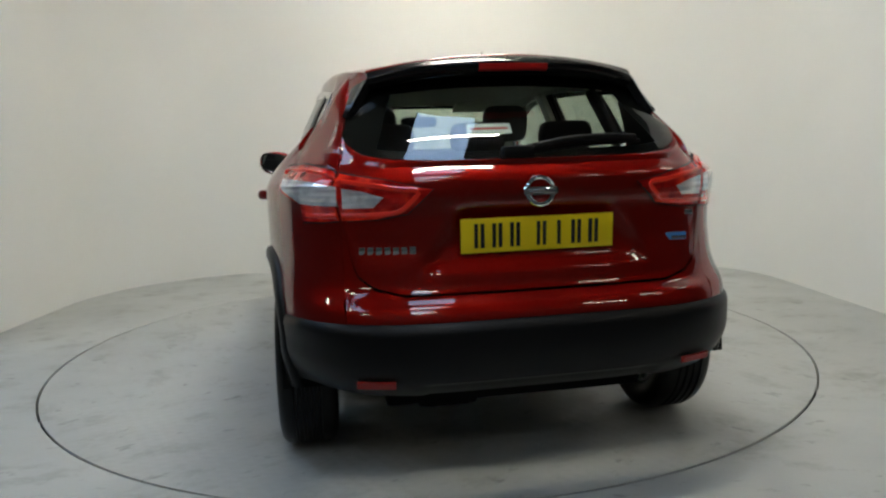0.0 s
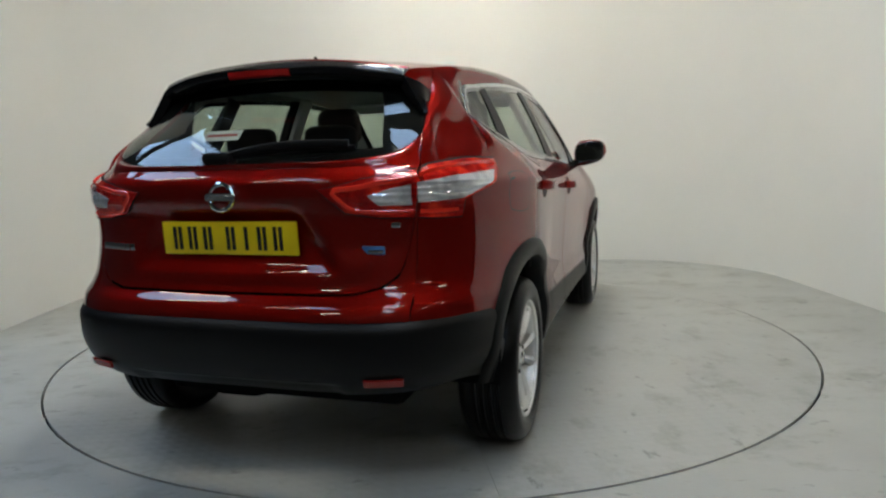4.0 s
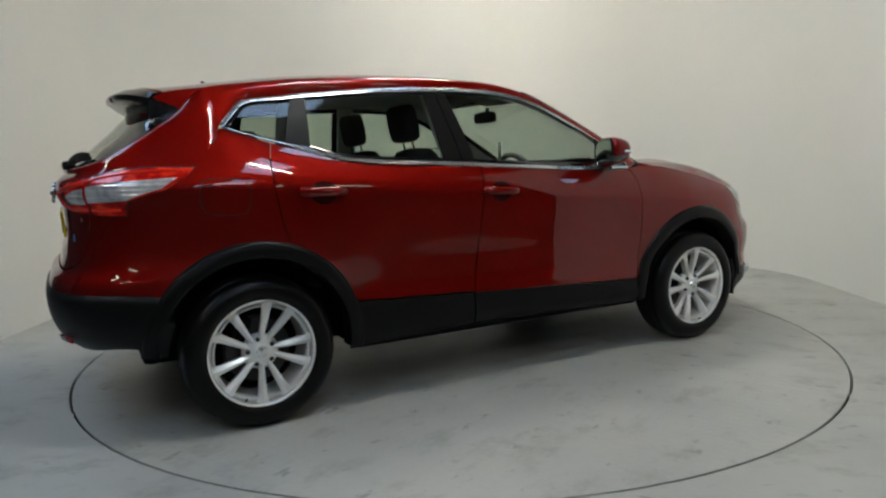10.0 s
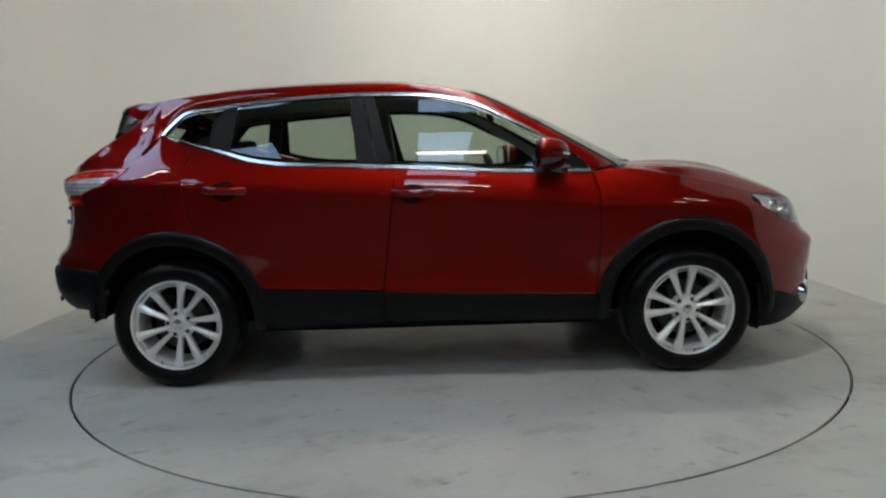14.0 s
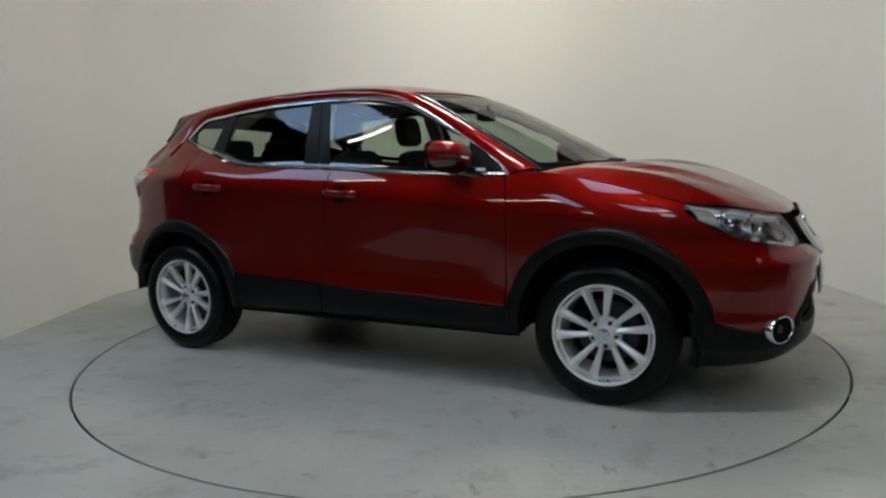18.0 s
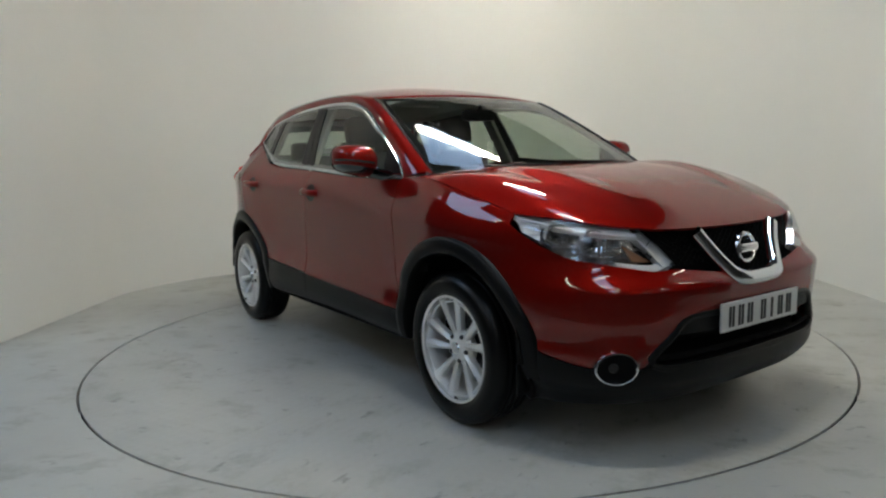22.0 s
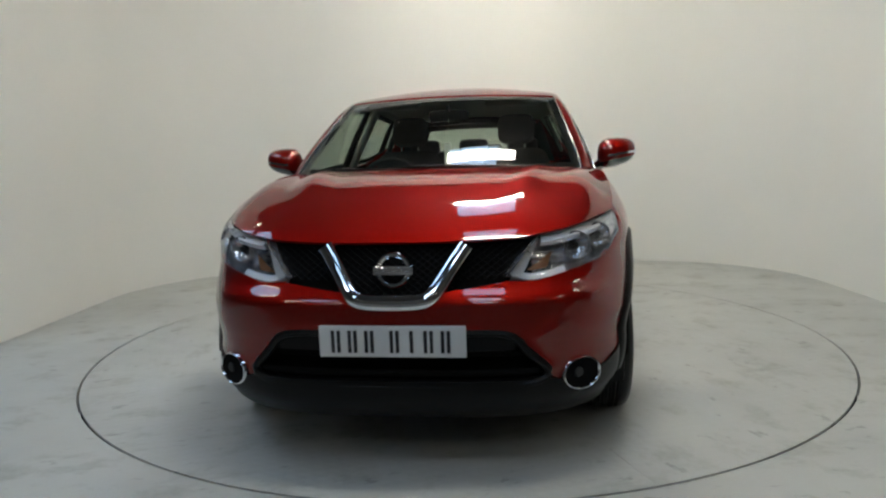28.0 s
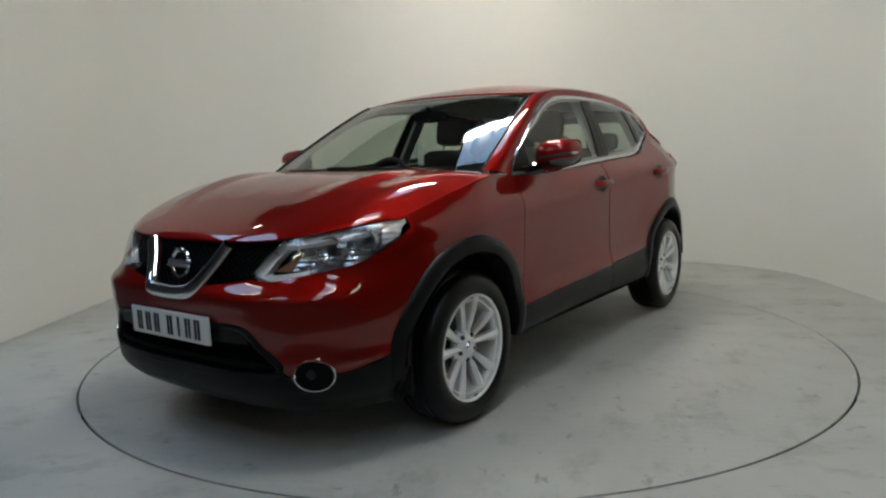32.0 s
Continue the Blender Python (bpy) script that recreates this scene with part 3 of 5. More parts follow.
def make_tail():
    # rear wing, lower part
    seam = [(-1.178, 0.79), (-1.20, 0.86), (-1.218, 0.94), (-1.238, 1.05), (-1.235, 1.15), (-1.20, 1.235)]
    bottom = arc(-AXLE, TYRE, ARCH_R, 73, 146, 14) + [(-1.74, 0.618), (-1.88, 0.628), (rear_x(GAP_Y, 0.635).x, 0.635)]
    top = [(x, BELT(x) - 0.004) for x in np.linspace(-1.20, -1.395, 6)] + [(p.x, p.z) for p in SH_LINE[::-1]]
    gap = [(rear_x(GAP_Y, z).x, z) for z in np.linspace(0.635, 1.125, 14)]
    rows = flat_patch(bottom, top, seam, gap, 46, 34)
    rows = [[on_side(min(max(p.x, TAIL(p.y) + 0.02), 0), p.y) for p in row] for row in rows]
    both("rear_wing", inset(rows, 0.002), PAINT, car)
    # rear pillar
    n, m = 24, 22
    a, b = TOP_LINE[0], EDGE_LINE[0]
    out = Vector((0, 0.75, 0.66))
    left = [a.lerp(b, v) + out * frame_bulge(a.lerp(b, v).x) * math.sin(math.pi * v) for v in np.linspace(0, 1, m)]
    top = rounded([b, (-1.49, 0.562, 1.446), PILLAR_END], n)
    rows = coons(SH_LINE[::-1], top, left, GLASS_EDGE[::-1])
    for i, row in enumerate(rows):
        for j, p in enumerate(row):
            v, u = i / (m - 1), j / (n - 1)
            body = on_side(p.x, p.z).y
            p.y += (body - p.y) * ease(0.75, 0.0, v) * ease(0.0, 0.45, u) * ease(1.0, 0.70, u)
            row[j] = p
    rows[0] = [p + Vector((0, 0.002, -0.004)) for p in rows[0]]
    both("rear_pillar", rows, PAINT, car)
    # tailgate
    ys = list(np.linspace(-GAP_Y, GAP_Y, 61))
    low = line((0, 0.716), (0.45, 0.718), (0.54, 0.738), (0.59, 0.775), (0.612, 0.83), (0.62, 0.90), (0.636, 1.0))
    sill = rounded([(-1.975, 0.0, 1.136), (-1.968, 0.20, 1.137), (-1.955, 0.33, 1.139), (-1.940, 0.41, 1.144), (-1.915, 0.49, 1.154), (-1.875, 0.555, 1.172), (-1.825, 0.594, 1.201), WINDOW_CORNER], 31)
    sill = [Vector((p.x, -p.y, p.z)) for p in sill[:0:-1]] + sill
    rows = []
    for v in np.linspace(0, 1, 24):
        row = []
        for y in ys:
            z = low(abs(y)) + (1.125 - low(abs(y))) * v
            side = 0.375 - 0.74 * (z - 0.812)
            dent = 0.020 * ease(side + 0.025, side - 0.020, abs(y)) * ease(0.775, 0.815, z) * ease(0.995, 0.972, z)
            row.append(rear_x(y, z) + Vector((dent, 0, 0)))
        rows.append(row)
    rim = rows[-1]
    for v in (0.2, 0.4, 0.6, 0.8, 1.0):
        row = []
        for y, a, b in zip(ys, rim, sill):
            u = abs(y) / GAP_Y
            bulge = Vector((-0.020, 0, 0.012)) * (1 - u ** 4) * math.sin(math.pi * v)
            row.append(a.lerp(b, v) + bulge)
        rows.append(row)
    tailgate = panel("tailgate", inset(rows, 0.004), PAINT, car, "closed red tailgate")
    # rear window
    bottom = [p + Vector((0.004, 0, 0.003)) for p in sill]
    top = [Vector((-1.655 + 0.07 * u * u, 0.555 * u, 1.452 - 0.045 * u * u)) for u in np.linspace(-1, 1, len(ys))]
    edge = rounded([bottom[-1], UPPER_EDGE[11] + Vector((-0.004, -0.004, 0)), UPPER_EDGE[6] + Vector((-0.004, -0.004, 0)), top[-1]], 20)
    other = [Vector((p.x, -p.y, p.z)) for p in edge]
    pane = coons(bottom, top, other, edge)
    for i, row in enumerate(pane):
        for j, p in enumerate(row):
            u = 2 * j / (len(row) - 1) - 1
            row[j] = p + Vector((-0.018, 0, 0.018)) * math.sin(math.pi * i / (len(pane) - 1)) * (1 - u ** 4)
    ob = panel("rear_window", pane, REAR_GLASS, car, "tinted rear window", 0)
    ob.visible_shadow = False
    # black printed border all round the pane
    n, m = len(pane), len(pane[0])
    def at(u, v):
        i, j = min(v * (n - 1), n - 1.001), min(u * (m - 1), m - 1.001)
        a, b = int(i), int(j)
        p = pane[a][b].lerp(pane[a][b + 1], j - b).lerp(pane[a + 1][b].lerp(pane[a + 1][b + 1], j - b), i - a)
        return p + Vector((0.006, 0, -0.003))
    for u0, u1, v0, v1 in ((0.0, 0.135, 0.0, 1.0), (0.865, 1.0, 0.0, 1.0), (0.135, 0.865, 0.0, 0.10), (0.135, 0.865, 0.85, 1.0)):
        panel("window_border", [[at(u, v) for u in np.linspace(u0, u1, 24)] for v in np.linspace(v0, v1, 24)], DARK, car, "black printed window border", 0)
    rows = [[at(u, v) + Vector((-0.002, 0, 0.001)) for u in np.linspace(0.528, 0.645, 6)] for v in np.linspace(0.27, 0.39, 4)]
    sticker = panel("window_sticker", rows, shader("sticker_white", (0.75, 0.75, 0.73), 0.5), car, "white printed sticker on the rear window", 0)
    rows = [[at(u, v) + Vector((-0.004, 0, 0.002)) for u in np.linspace(0.537, 0.636, 6)] for v in (0.315, 0.345)]
    panel("printed_bar", rows, shader("sticker_red", (0.5, 0.08, 0.08), 0.5), sticker, "", 0)
    # roof spoiler: black lip and underside, red upper skin
    tip_of = lambda u: Vector((-1.665 - 0.130 * (1 - abs(u) ** 2.0), 0.505 * u, 1.444 + 0.040 * (1 - abs(u) ** 3)))
    root_of = lambda u: Vector((-1.600 - 0.05 * (1 - u * u), 0.508 * u, 1.466 + 0.050 * (1 - u * u)))
    bm = bmesh.new()
    ring = []
    for u in np.linspace(-1, 1, 41):
        tip, root = tip_of(u), root_of(u)
        ring.append([root.lerp(tip, 0.2) + Vector((0, 0, 0.006)), root.lerp(tip, 0.6) + Vector((0, 0, 0.012)), tip + Vector((0.012, 0, 0.004)), tip + Vector((0.003, 0, 0.0)), tip + Vector((0, 0, -0.010)), tip + Vector((0.004, 0, -0.026)), tip + Vector((0.022, 0, -0.042)), tip + Vector((0.06, 0, -0.050)), root + Vector((-0.01, 0, -0.075)), root + Vector((0.02, 0, -0.030))])
    vs = grid_mesh(bm, ring, True)
    for r in (vs[0], vs[-1]):
        bm.faces.new(r)
    spoiler = part("roof_spoiler", bm, SPOILER, car, "gloss black and red roof spoiler")
    rows = []
    for v in np.linspace(0, 1, 6):
        row = []
        for u in np.linspace(-1, 1, 41):
            tip, root = tip_of(u), root_of(u)
            row.append(root.lerp(tip, 0.02 + 0.25 * v) + Vector((0, 0, 0.006 + 0.006 * math.sin(math.pi * v))))
        rows.append(row)
    panel("spoiler_skin", rows, PAINT, spoiler, "red upper skin", 0.004)
    bm = bmesh.new()
    ring = []
    for y in np.linspace(-0.125, 0.125, 14):
        t = tip_of(y / 0.505)
        ring.append([t + Vector((0.010, 0, -0.009)), t + Vector((-0.003, 0, -0.010)), t + Vector((-0.004, 0, -0.018)), t + Vector((0.0, 0, -0.030)), t + Vector((0.012, 0, -0.034))])
    grid_mesh(bm, ring)
    part("brake_lamp", bm, shader("brake_lamp_red", (0.42, 0.012, 0.010), 0.15, 0), spoiler, "red high-level brake lamp")
    # side of the spoiler: red above, black fin below
    for s in (1, -1):
        mirror = lambda rr: [[Vector((p.x, p.y * s, p.z)) for p in row] for row in rr]
        seam = rounded([EDGE_LINE[0] + Vector((-0.004, 0, 0)), (-1.494, 0.562, 1.446), PILLAR_END], 12)
        end = tip_of(1.0)
        upper = rounded([seam[0], (-1.53, 0.526, 1.481), root_of(1.0) + Vector((0, 0, 0.004))], 12)
        lower = rounded([PILLAR_END, (-1.60, 0.542, 1.415), end + Vector((0.02, 0, 0.002))], 12)
        rows = coons(upper, lower, seam, resample([upper[-1], lower[-1]], 12))
        panel("spoiler_cheek", inset(mirror(rows), 0.002), PAINT, car, "red side of the roof spoiler")
        rows = []
        for i in range(9):
            t = i / 8
            a = UPPER_EDGE[i] + Vector((0.004, 0.003, 0.002))
            b = (end + Vector((0.004, 0.004, -0.004))).lerp(UPPER_EDGE[8] + Vector((-0.012, -0.004, 0.004)), t ** 0.75)
            c = b + Vector((0.015, -0.030, -0.010))
            rows.append([a, a.lerp(b, 0.5) + Vector((-0.004, 0.010, 0.006)), b, c, a + Vector((-0.02, -0.035, -0.01))])
        bm = bmesh.new()
        vs = grid_mesh(bm, mirror(rows), True)
        bm.faces.new(vs[0]), bm.faces.new(vs[-1])
        part("window_fin", bm, SPOILER, car, "gloss black fin beside the rear window")
    # bumper
    ys = np.linspace(-GAP_Y, GAP_Y, 81)
    rows = []
    for v in np.linspace(0, 1, 14):
        row = []
        for y in ys:
            z = 0.637 + (min(low(abs(y)), 0.99) - 0.005 - 0.637) * v
            row.append(rear_x(y, z))
        rows.append(row)
    panel("rear_bumper", rows, PAINT, car)
    phis = list(np.linspace(-1, 1, 81) * phi_x(-1.67, 0.5, on_rear))
    lo = curve((-90, 0.336), (-80, 0.342), (-62, 0.378), (-48, 0.402), (-25, 0.384), (0, 0.376), (25, 0.384), (48, 0.402), (62, 0.378), (80, 0.342), (90, 0.336))
    def fold(v):
        if v > 0.86:
            return 0.020 * (1 - ((v - 0.86) / 0.14) ** 2) - 0.004
        return 0.016 - 0.05 * (1 - v) ** 4
    rows = strip(on_rear, phis, lo, lambda p: 0.637 - 0.02 * ease(50, 70, abs(p)), 30, fold)
    for row in rows:
        for p in row:
            p.x += 0.018 * ease(0.40, 0.37, abs(p.y)) * ease(0.430, 0.420, p.z)
    clear_of_arch(rows, -AXLE)
    bumper = panel("rear_bumper_skirt", rows, BLACK, car, "black textured lower rear bumper", 0.05)
    for s in (1, -1):
        ph = [phi_y(y * s, 0.46, on_rear) for y in np.linspace(0.49, 0.61, 9)]
        rows = strip(on_rear, ph, lambda p: 0.426, lambda p: 0.449, 4, lambda v: 0.0165)
        panel("reflector", rows, shader("reflector_red", (0.26, 0.008, 0.006), 0.25), bumper, "red reflector strip", 0.008)


make_tail()


# ---------------------------------------------------------------- the car: nose
def make_nose():
    # bonnet
    fy = lambda y, z: on_front(phi_y(y, z), z)
    wing = [(1.00, 1.070), (1.05, 1.066), (1.2, 1.040), (1.4, 0.995), (1.6, 0.943), (1.66, 0.925)]
    side = [on_side(x, z, 0.0) for x, z in wing]
    lead = [side[-1], fy(0.70, 0.898), fy(0.60, 0.880), fy(0.51, 0.868), fy(0.45, 0.860), fy(0.30, 0.853), fy(0.15, 0.850), fy(0.0, 0.849)]
    n, m = 97, 44
    half = rounded(lead, 49)
    front = half[:-1] + [Vector((p.x, -p.y, p.z)) for p in half[::-1]]
    cowl_half = rounded([side[0], (1.07, 0.62, 1.086), (1.15, 0.36, 1.097), (1.19, 0.0, 1.102)], 49)
    cowl = cowl_half[:-1] + [Vector((p.x, -p.y, p.z)) for p in cowl_half[::-1]]
    left = rounded(side, m)
    right = [Vector((p.x, -p.y, p.z)) for p in left]
    rows = coons(cowl, front, left, right)
    for i, row in enumerate(rows):
        v = i / (m - 1)
        for j, p in enumerate(row):
            u = abs(2 * j / (n - 1) - 1)
            crown = 0.070 * math.sin(math.pi * v ** 1.20) ** 0.8 * (1 - u ** 2.9)
            swell = math.sin(math.pi * min(v * 0.92 + 0.02, 1.0)) ** 0.7
            fold = 0.62 - 0.22 * v
            ridge = 0.021 * max(0.0, 1 - abs(u - fold) / 0.12) * swell * ease(1.0, 0.30, v)
            hump = 0.020 * math.exp(-((u - 0.84) / 0.15) ** 2) * swell * (1 - u ** 12)
            dish = -0.010 * math.exp(-(u / 0.35) ** 2) * math.sin(math.pi * v)
            ridge += hump
            row[j] = p + Vector((0.25 * crown * ease(0.6, 1, v), 0, crown + ridge + dish))
    panel("bonnet", inset(rows, 0.0015), PAINT, car, "closed red bonnet with raised creases")
    # front bumper: from the grille and lamps down to the intake
    ys = list(np.linspace(-1, 1, 97))
    end = phi_x(1.665, 0.6)
    phis = [end * u for u in ys]
    top_pts = [(phi_y(0.0, 0.65), 0.648), (phi_y(0.13, 0.65), 0.650), (phi_y(0.18, 0.69), 0.685), (phi_y(0.30, 0.70), 0.700), (phi_y(0.41, 0.72), 0.716), (phi_y(0.50, 0.72), 0.712), (phi_y(0.60, 0.73), 0.733), (phi_y(0.74, 0.765), 0.765), (phi_x(1.80, 0.80), 0.806), (phi_x(1.70, 0.86), 0.863), (end, 0.914)]
    low_pts = [(0.0, 0.540), (phi_y(0.40, 0.54), 0.538), (phi_y(0.44, 0.5), 0.515), (phi_y(0.56, 0.36), 0.365), (phi_y(0.62, 0.37), 0.345), (phi_y(0.75, 0.37), 0.372), (0.5 * (phi_y(0.75, 0.37) + end), 0.405), (end, 0.47)]
    hi, lo = line(*top_pts), line(*low_pts)
    rows = strip(on_front, phis, lambda p: lo(abs(p)), lambda p: hi(abs(p)), 44)
    shelf = curve((0.50, 0.0), (0.58, 0.008), (0.628, 0.022), (0.648, 0.027), (0.660, 0.026), (0.700, 0.009), (0.735, 0.0))
    for row in rows:
        for p in row:
            k = shelf(p.z) * ease(1.84, 2.08, p.x)
            p.x, p.y = p.x + k, p.y + 0.4 * k * p.y
    clear_of_arch(rows)
    bumper = panel("front_bumper", rows, PAINT, car)
    # black skirt below it
    skirt_low = lambda p: 0.205 - 0.01 * ease(30, 70, abs(p))
    rows = strip(on_front, phis, skirt_low, lambda p: (lo(abs(p)) if abs(p) > phi_y(0.70, 0.37) else min(lo(abs(p)), 0.37)) - 0.003, 10, lambda v: 0.010 + 0.012 * math.sin(math.pi * v))
    for row in rows:
        for p in row:
            p.y -= math.copysign(0.020 * ease(1.84, 1.72, p.x), p.y)
    clear_of_arch(rows)
    skirt = panel("front_bumper_skirt", rows, BLACK, car, "black textured lower front bumper", 0.05)
    # grille band behind the badge
    phis2 = [phi_y(y, 0.78) for y in np.linspace(-0.50, 0.50, 41)]
    rows = strip(on_front, phis2, lambda p: 0.64, lambda p: 0.862, 8, lambda v: -0.055)
    panel("grille_backing", rows, DARK, car, "black grille recess", 0)
    rows = strip(on_front, [phi_y(y, 0.45) for y in np.linspace(-0.62, 0.62, 41)], lambda p: 0.33, lambda p: 0.56, 6, lambda v: -0.07)
    panel("intake_backing", rows, DARK, car, "black lower intake recess", 0)


make_nose()


# ---------------------------------------------------------------- the car: arches, shell, glazing
def make_arches():
    for cx in (AXLE, -AXLE):
        for s in (1, -1):
            rows = []
            angles = np.linspace(-6, 186, 56) if cx > 0 else np.linspace(-6, 177, 56)
            for r, off in ((0.402, -0.07), (0.402, -0.004), (0.408, 0.014), (0.43, 0.021), (0.462, 0.018), (0.474, 0.010), (0.478, -0.004)):
                row = []
                for a in angles:
                    x, z = cx + r * math.cos(radians(a)), TYRE + 0.005 + r * math.sin(radians(a))
                    p = on_side(x, max(z, 0.27), off)
                    row.append(Vector((p.x, p.y * s, z)))
                rows.append(row)
            panel("wheel_arch_trim", rows, BLACK, car, "black plastic wheel arch trim", 0, 50)
            bm = bmesh.new()
            grid_mesh(bm, [[(cx + r * math.cos(radians(a)), y * s, TYRE + r * math.sin(radians(a))) for a in np.linspace(2, 178, 30)] for y, r in ((0.86, 0.425), (0.55, 0.425), (0.52, 0.40), (0.52, 0.02))])
            part("wheel_arch_liner", bm, DARK, car, "black wheel arch liner")


make_arches()


def make_shell():
    """The dark body in white behind the panels' shut lines, and the floor pan."""
    bm = bmesh.new()
    rows = []
    for z in np.linspace(0.27, 1.05, 22):
        loop = [on_front(p, z) for p in np.linspace(0, 90, 30)] + [on_side(x, z) for x in np.linspace(0.85, -0.85, 30)] + [on_rear(p, z) for p in np.linspace(90, 0, 30)]
        ring = []
        for p in loop:
            k = 0.075 if p.x > 1.75 else 0.035
            d = Vector((p.x / 2.1, p.y / 0.9, 0))
            ring.append(Vector((p.x - k * d.x ** 3 if abs(p.x) > 1.0 else p.x, p.y - 0.035 * max(abs(d.y), 0.3) * (1 if p.y > 0.03 else 0), z)))
        rows.append(ring + [Vector((p.x, -p.y, p.z)) for p in ring[::-1]])
    vs = grid_mesh(bm, rows)
    gone = []
    for f in bm.faces:
        c = f.calc_center_median()
        if abs(c.y) > 0.45 and min(math.hypot(c.x - AXLE, c.z - TYRE), math.hypot(c.x + AXLE, c.z - TYRE)) < 0.435:
            gone.append(f)
        elif (c.x < -1.6 and c.z < 0.44) or (c.x > 1.6 and c.z < 0.32):
            gone.append(f)
        elif (c.x > 1.7 and c.z > 0.66) or (c.x > 0.95 and c.z > 0.84):
            gone.append(f)
    bmesh.ops.delete(bm, geom=gone, context="FACES")
    part("body_shell", bm, DARK, car, "dark inner body shell")
    bm = bmesh.new()
    box(bm, 0.08, 0, 0.305, 3.7, 1.0, 0.11, 0.03)
    box(bm, 0.0, 0, 0.31, 1.75, 1.68, 0.08, 0.02)
    box(bm, -1.25, 0.25, 0.26, 0.9, 0.25, 0.12, 0.05)
    box(bm, 0.75, 0.0, 0.235, 0.9, 0.5, 0.06, 0.02)
    box(bm, -AXLE, 0, TYRE - 0.03, 0.10, 1.4, 0.09, 0.02)
    box(bm, AXLE, 0, TYRE - 0.03, 0.10, 1.4, 0.09, 0.02)
    part("floor_pan", bm, DARK, car, "dark underbody", sharp=40)
    bm = bmesh.new()
    sweep(bm, rounded([(-1.2, 0.30, 0.32), (-1.6, 0.36, 0.33), (-1.84, 0.42, 0.37)], 12), 0.028, 12)
    part("exhaust", bm, shader("exhaust_steel", (0.03, 0.029, 0.028), 0.6, 0.6), car, "dull steel exhaust pipe")
    for x, s in ((AXLE + 0.385, 1), (AXLE + 0.385, -1)):
        part("mud_flap", boxed(x, s * 0.77, 0.285, 0.012, 0.16, 0.12, 0.004), BLACK, car, "small black rubber flap")


make_shell()


def glass_between(x_low, x_high, n=14, m=14, off=0.0, pad=0.0):
    """A piece of the side glazing between two slanting lines, each ((x, z) low, (x, z) high) shares of the opening."""
    rows = []
    for v in np.linspace(0, 1, m):
        row = []
        for u in np.linspace(0, 1, n):
            xl, xh = x_low[0] + (x_low[1] - x_low[0]) * u, x_high[0] + (x_high[1] - x_high[0]) * u
            zl, zh = BELT(xl) + pad, DLO_Z(xh) - pad
            x, z = xl + (xh - xl) * v, zl + (zh - zl) * v
            row.append(on_glass(x, z, off))
        rows.append(row)
    return rows


DLO_Z = curve(*DLO_TOP)


def make_windows():
    for name, low, high, mat, label, off in (
            ("front_side_window", (-0.20, 0.66), (-0.285, 0.64), GLASS, "clear front side window", 0.0),
            ("rear_side_window", (-1.03, -0.355), (-1.005, -0.40), PRIVACY, "clear rear side window", 0.0),
            ("quarter_window", (-1.385, -1.12), (-1.385, -1.06), PRIVACY, "small rear quarter window", 0.0),
            ("centre_pillar_trim", (-0.365, -0.262), (-0.405, -0.342), BLACK, "black pillar cover", 0.005),
            ("centre_pillar_trim", (-0.256, -0.183), (-0.337, -0.283), BLACK, "black pillar cover", 0.005),
            ("rear_pillar_trim", (-1.135, -1.025), (-1.070, -1.000), BLACK, "black pillar cover", 0.005),
            ("mirror_base_trim", (0.645, 0.836), (0.625, 0.83), BLACK, "black triangle behind the mirror", 0.004)):
        rows = glass_between(low, high, off=off)
        for ob in both(name, rows, mat, car, label, 0.008 if mat is BLACK else 0):
            ob.visible_shadow = mat is BLACK
    # black rubber edge round the glass, and the bright line outside it
    loop = [on_glass(*p, 0.0) for p in DLO_TOP]
    low = [on_glass(x, BELT(x), 0.0) for x in np.linspace(0.838, -1.401, 30)]
    closed = rounded(loop, 60) + rounded(low, 60)[1:-1]
    mid = Vector((-0.25, 0.75, 1.27))
    for s in (1, -1):
        bm = bmesh.new()
        rows = []
        for a in ((-0.002, 0.006), (0.001, 0.012), (0.017, 0.012), (0.019, 0.004)):
            row = []
            for p in closed:
                d = (mid - p)
                d = Vector((d.x * 0.15, 0, d.z)).normalized()
                q = p + d * a[0]
                row.append(Vector((q.x, (glass_w(q.x, q.z) + a[1]) * s, q.z)))
            rows.append(row)
        grid_mesh(bm, rows, True)
        part("window_chrome", bm, SATIN, car, "bright chrome window surround", sharp=50)
        bm = bmesh.new()
        rows = []
        for a in ((0.017, 0.007), (0.019, 0.006), (0.036, 0.003), (0.036, -0.004)):
            row = []
            for p in closed:
                d = (mid - p)
                d = Vector((d.x * 0.15, 0, d.z)).normalized()
                q = p + d * a[0]
                row.append(Vector((q.x, (glass_w(q.x, q.z) + a[1]) * s, q.z)))
            rows.append(row)
        grid_mesh(bm, rows, True)
        part("window_seal", bm, GLOSS, car, "black window seal", sharp=50)


make_windows()


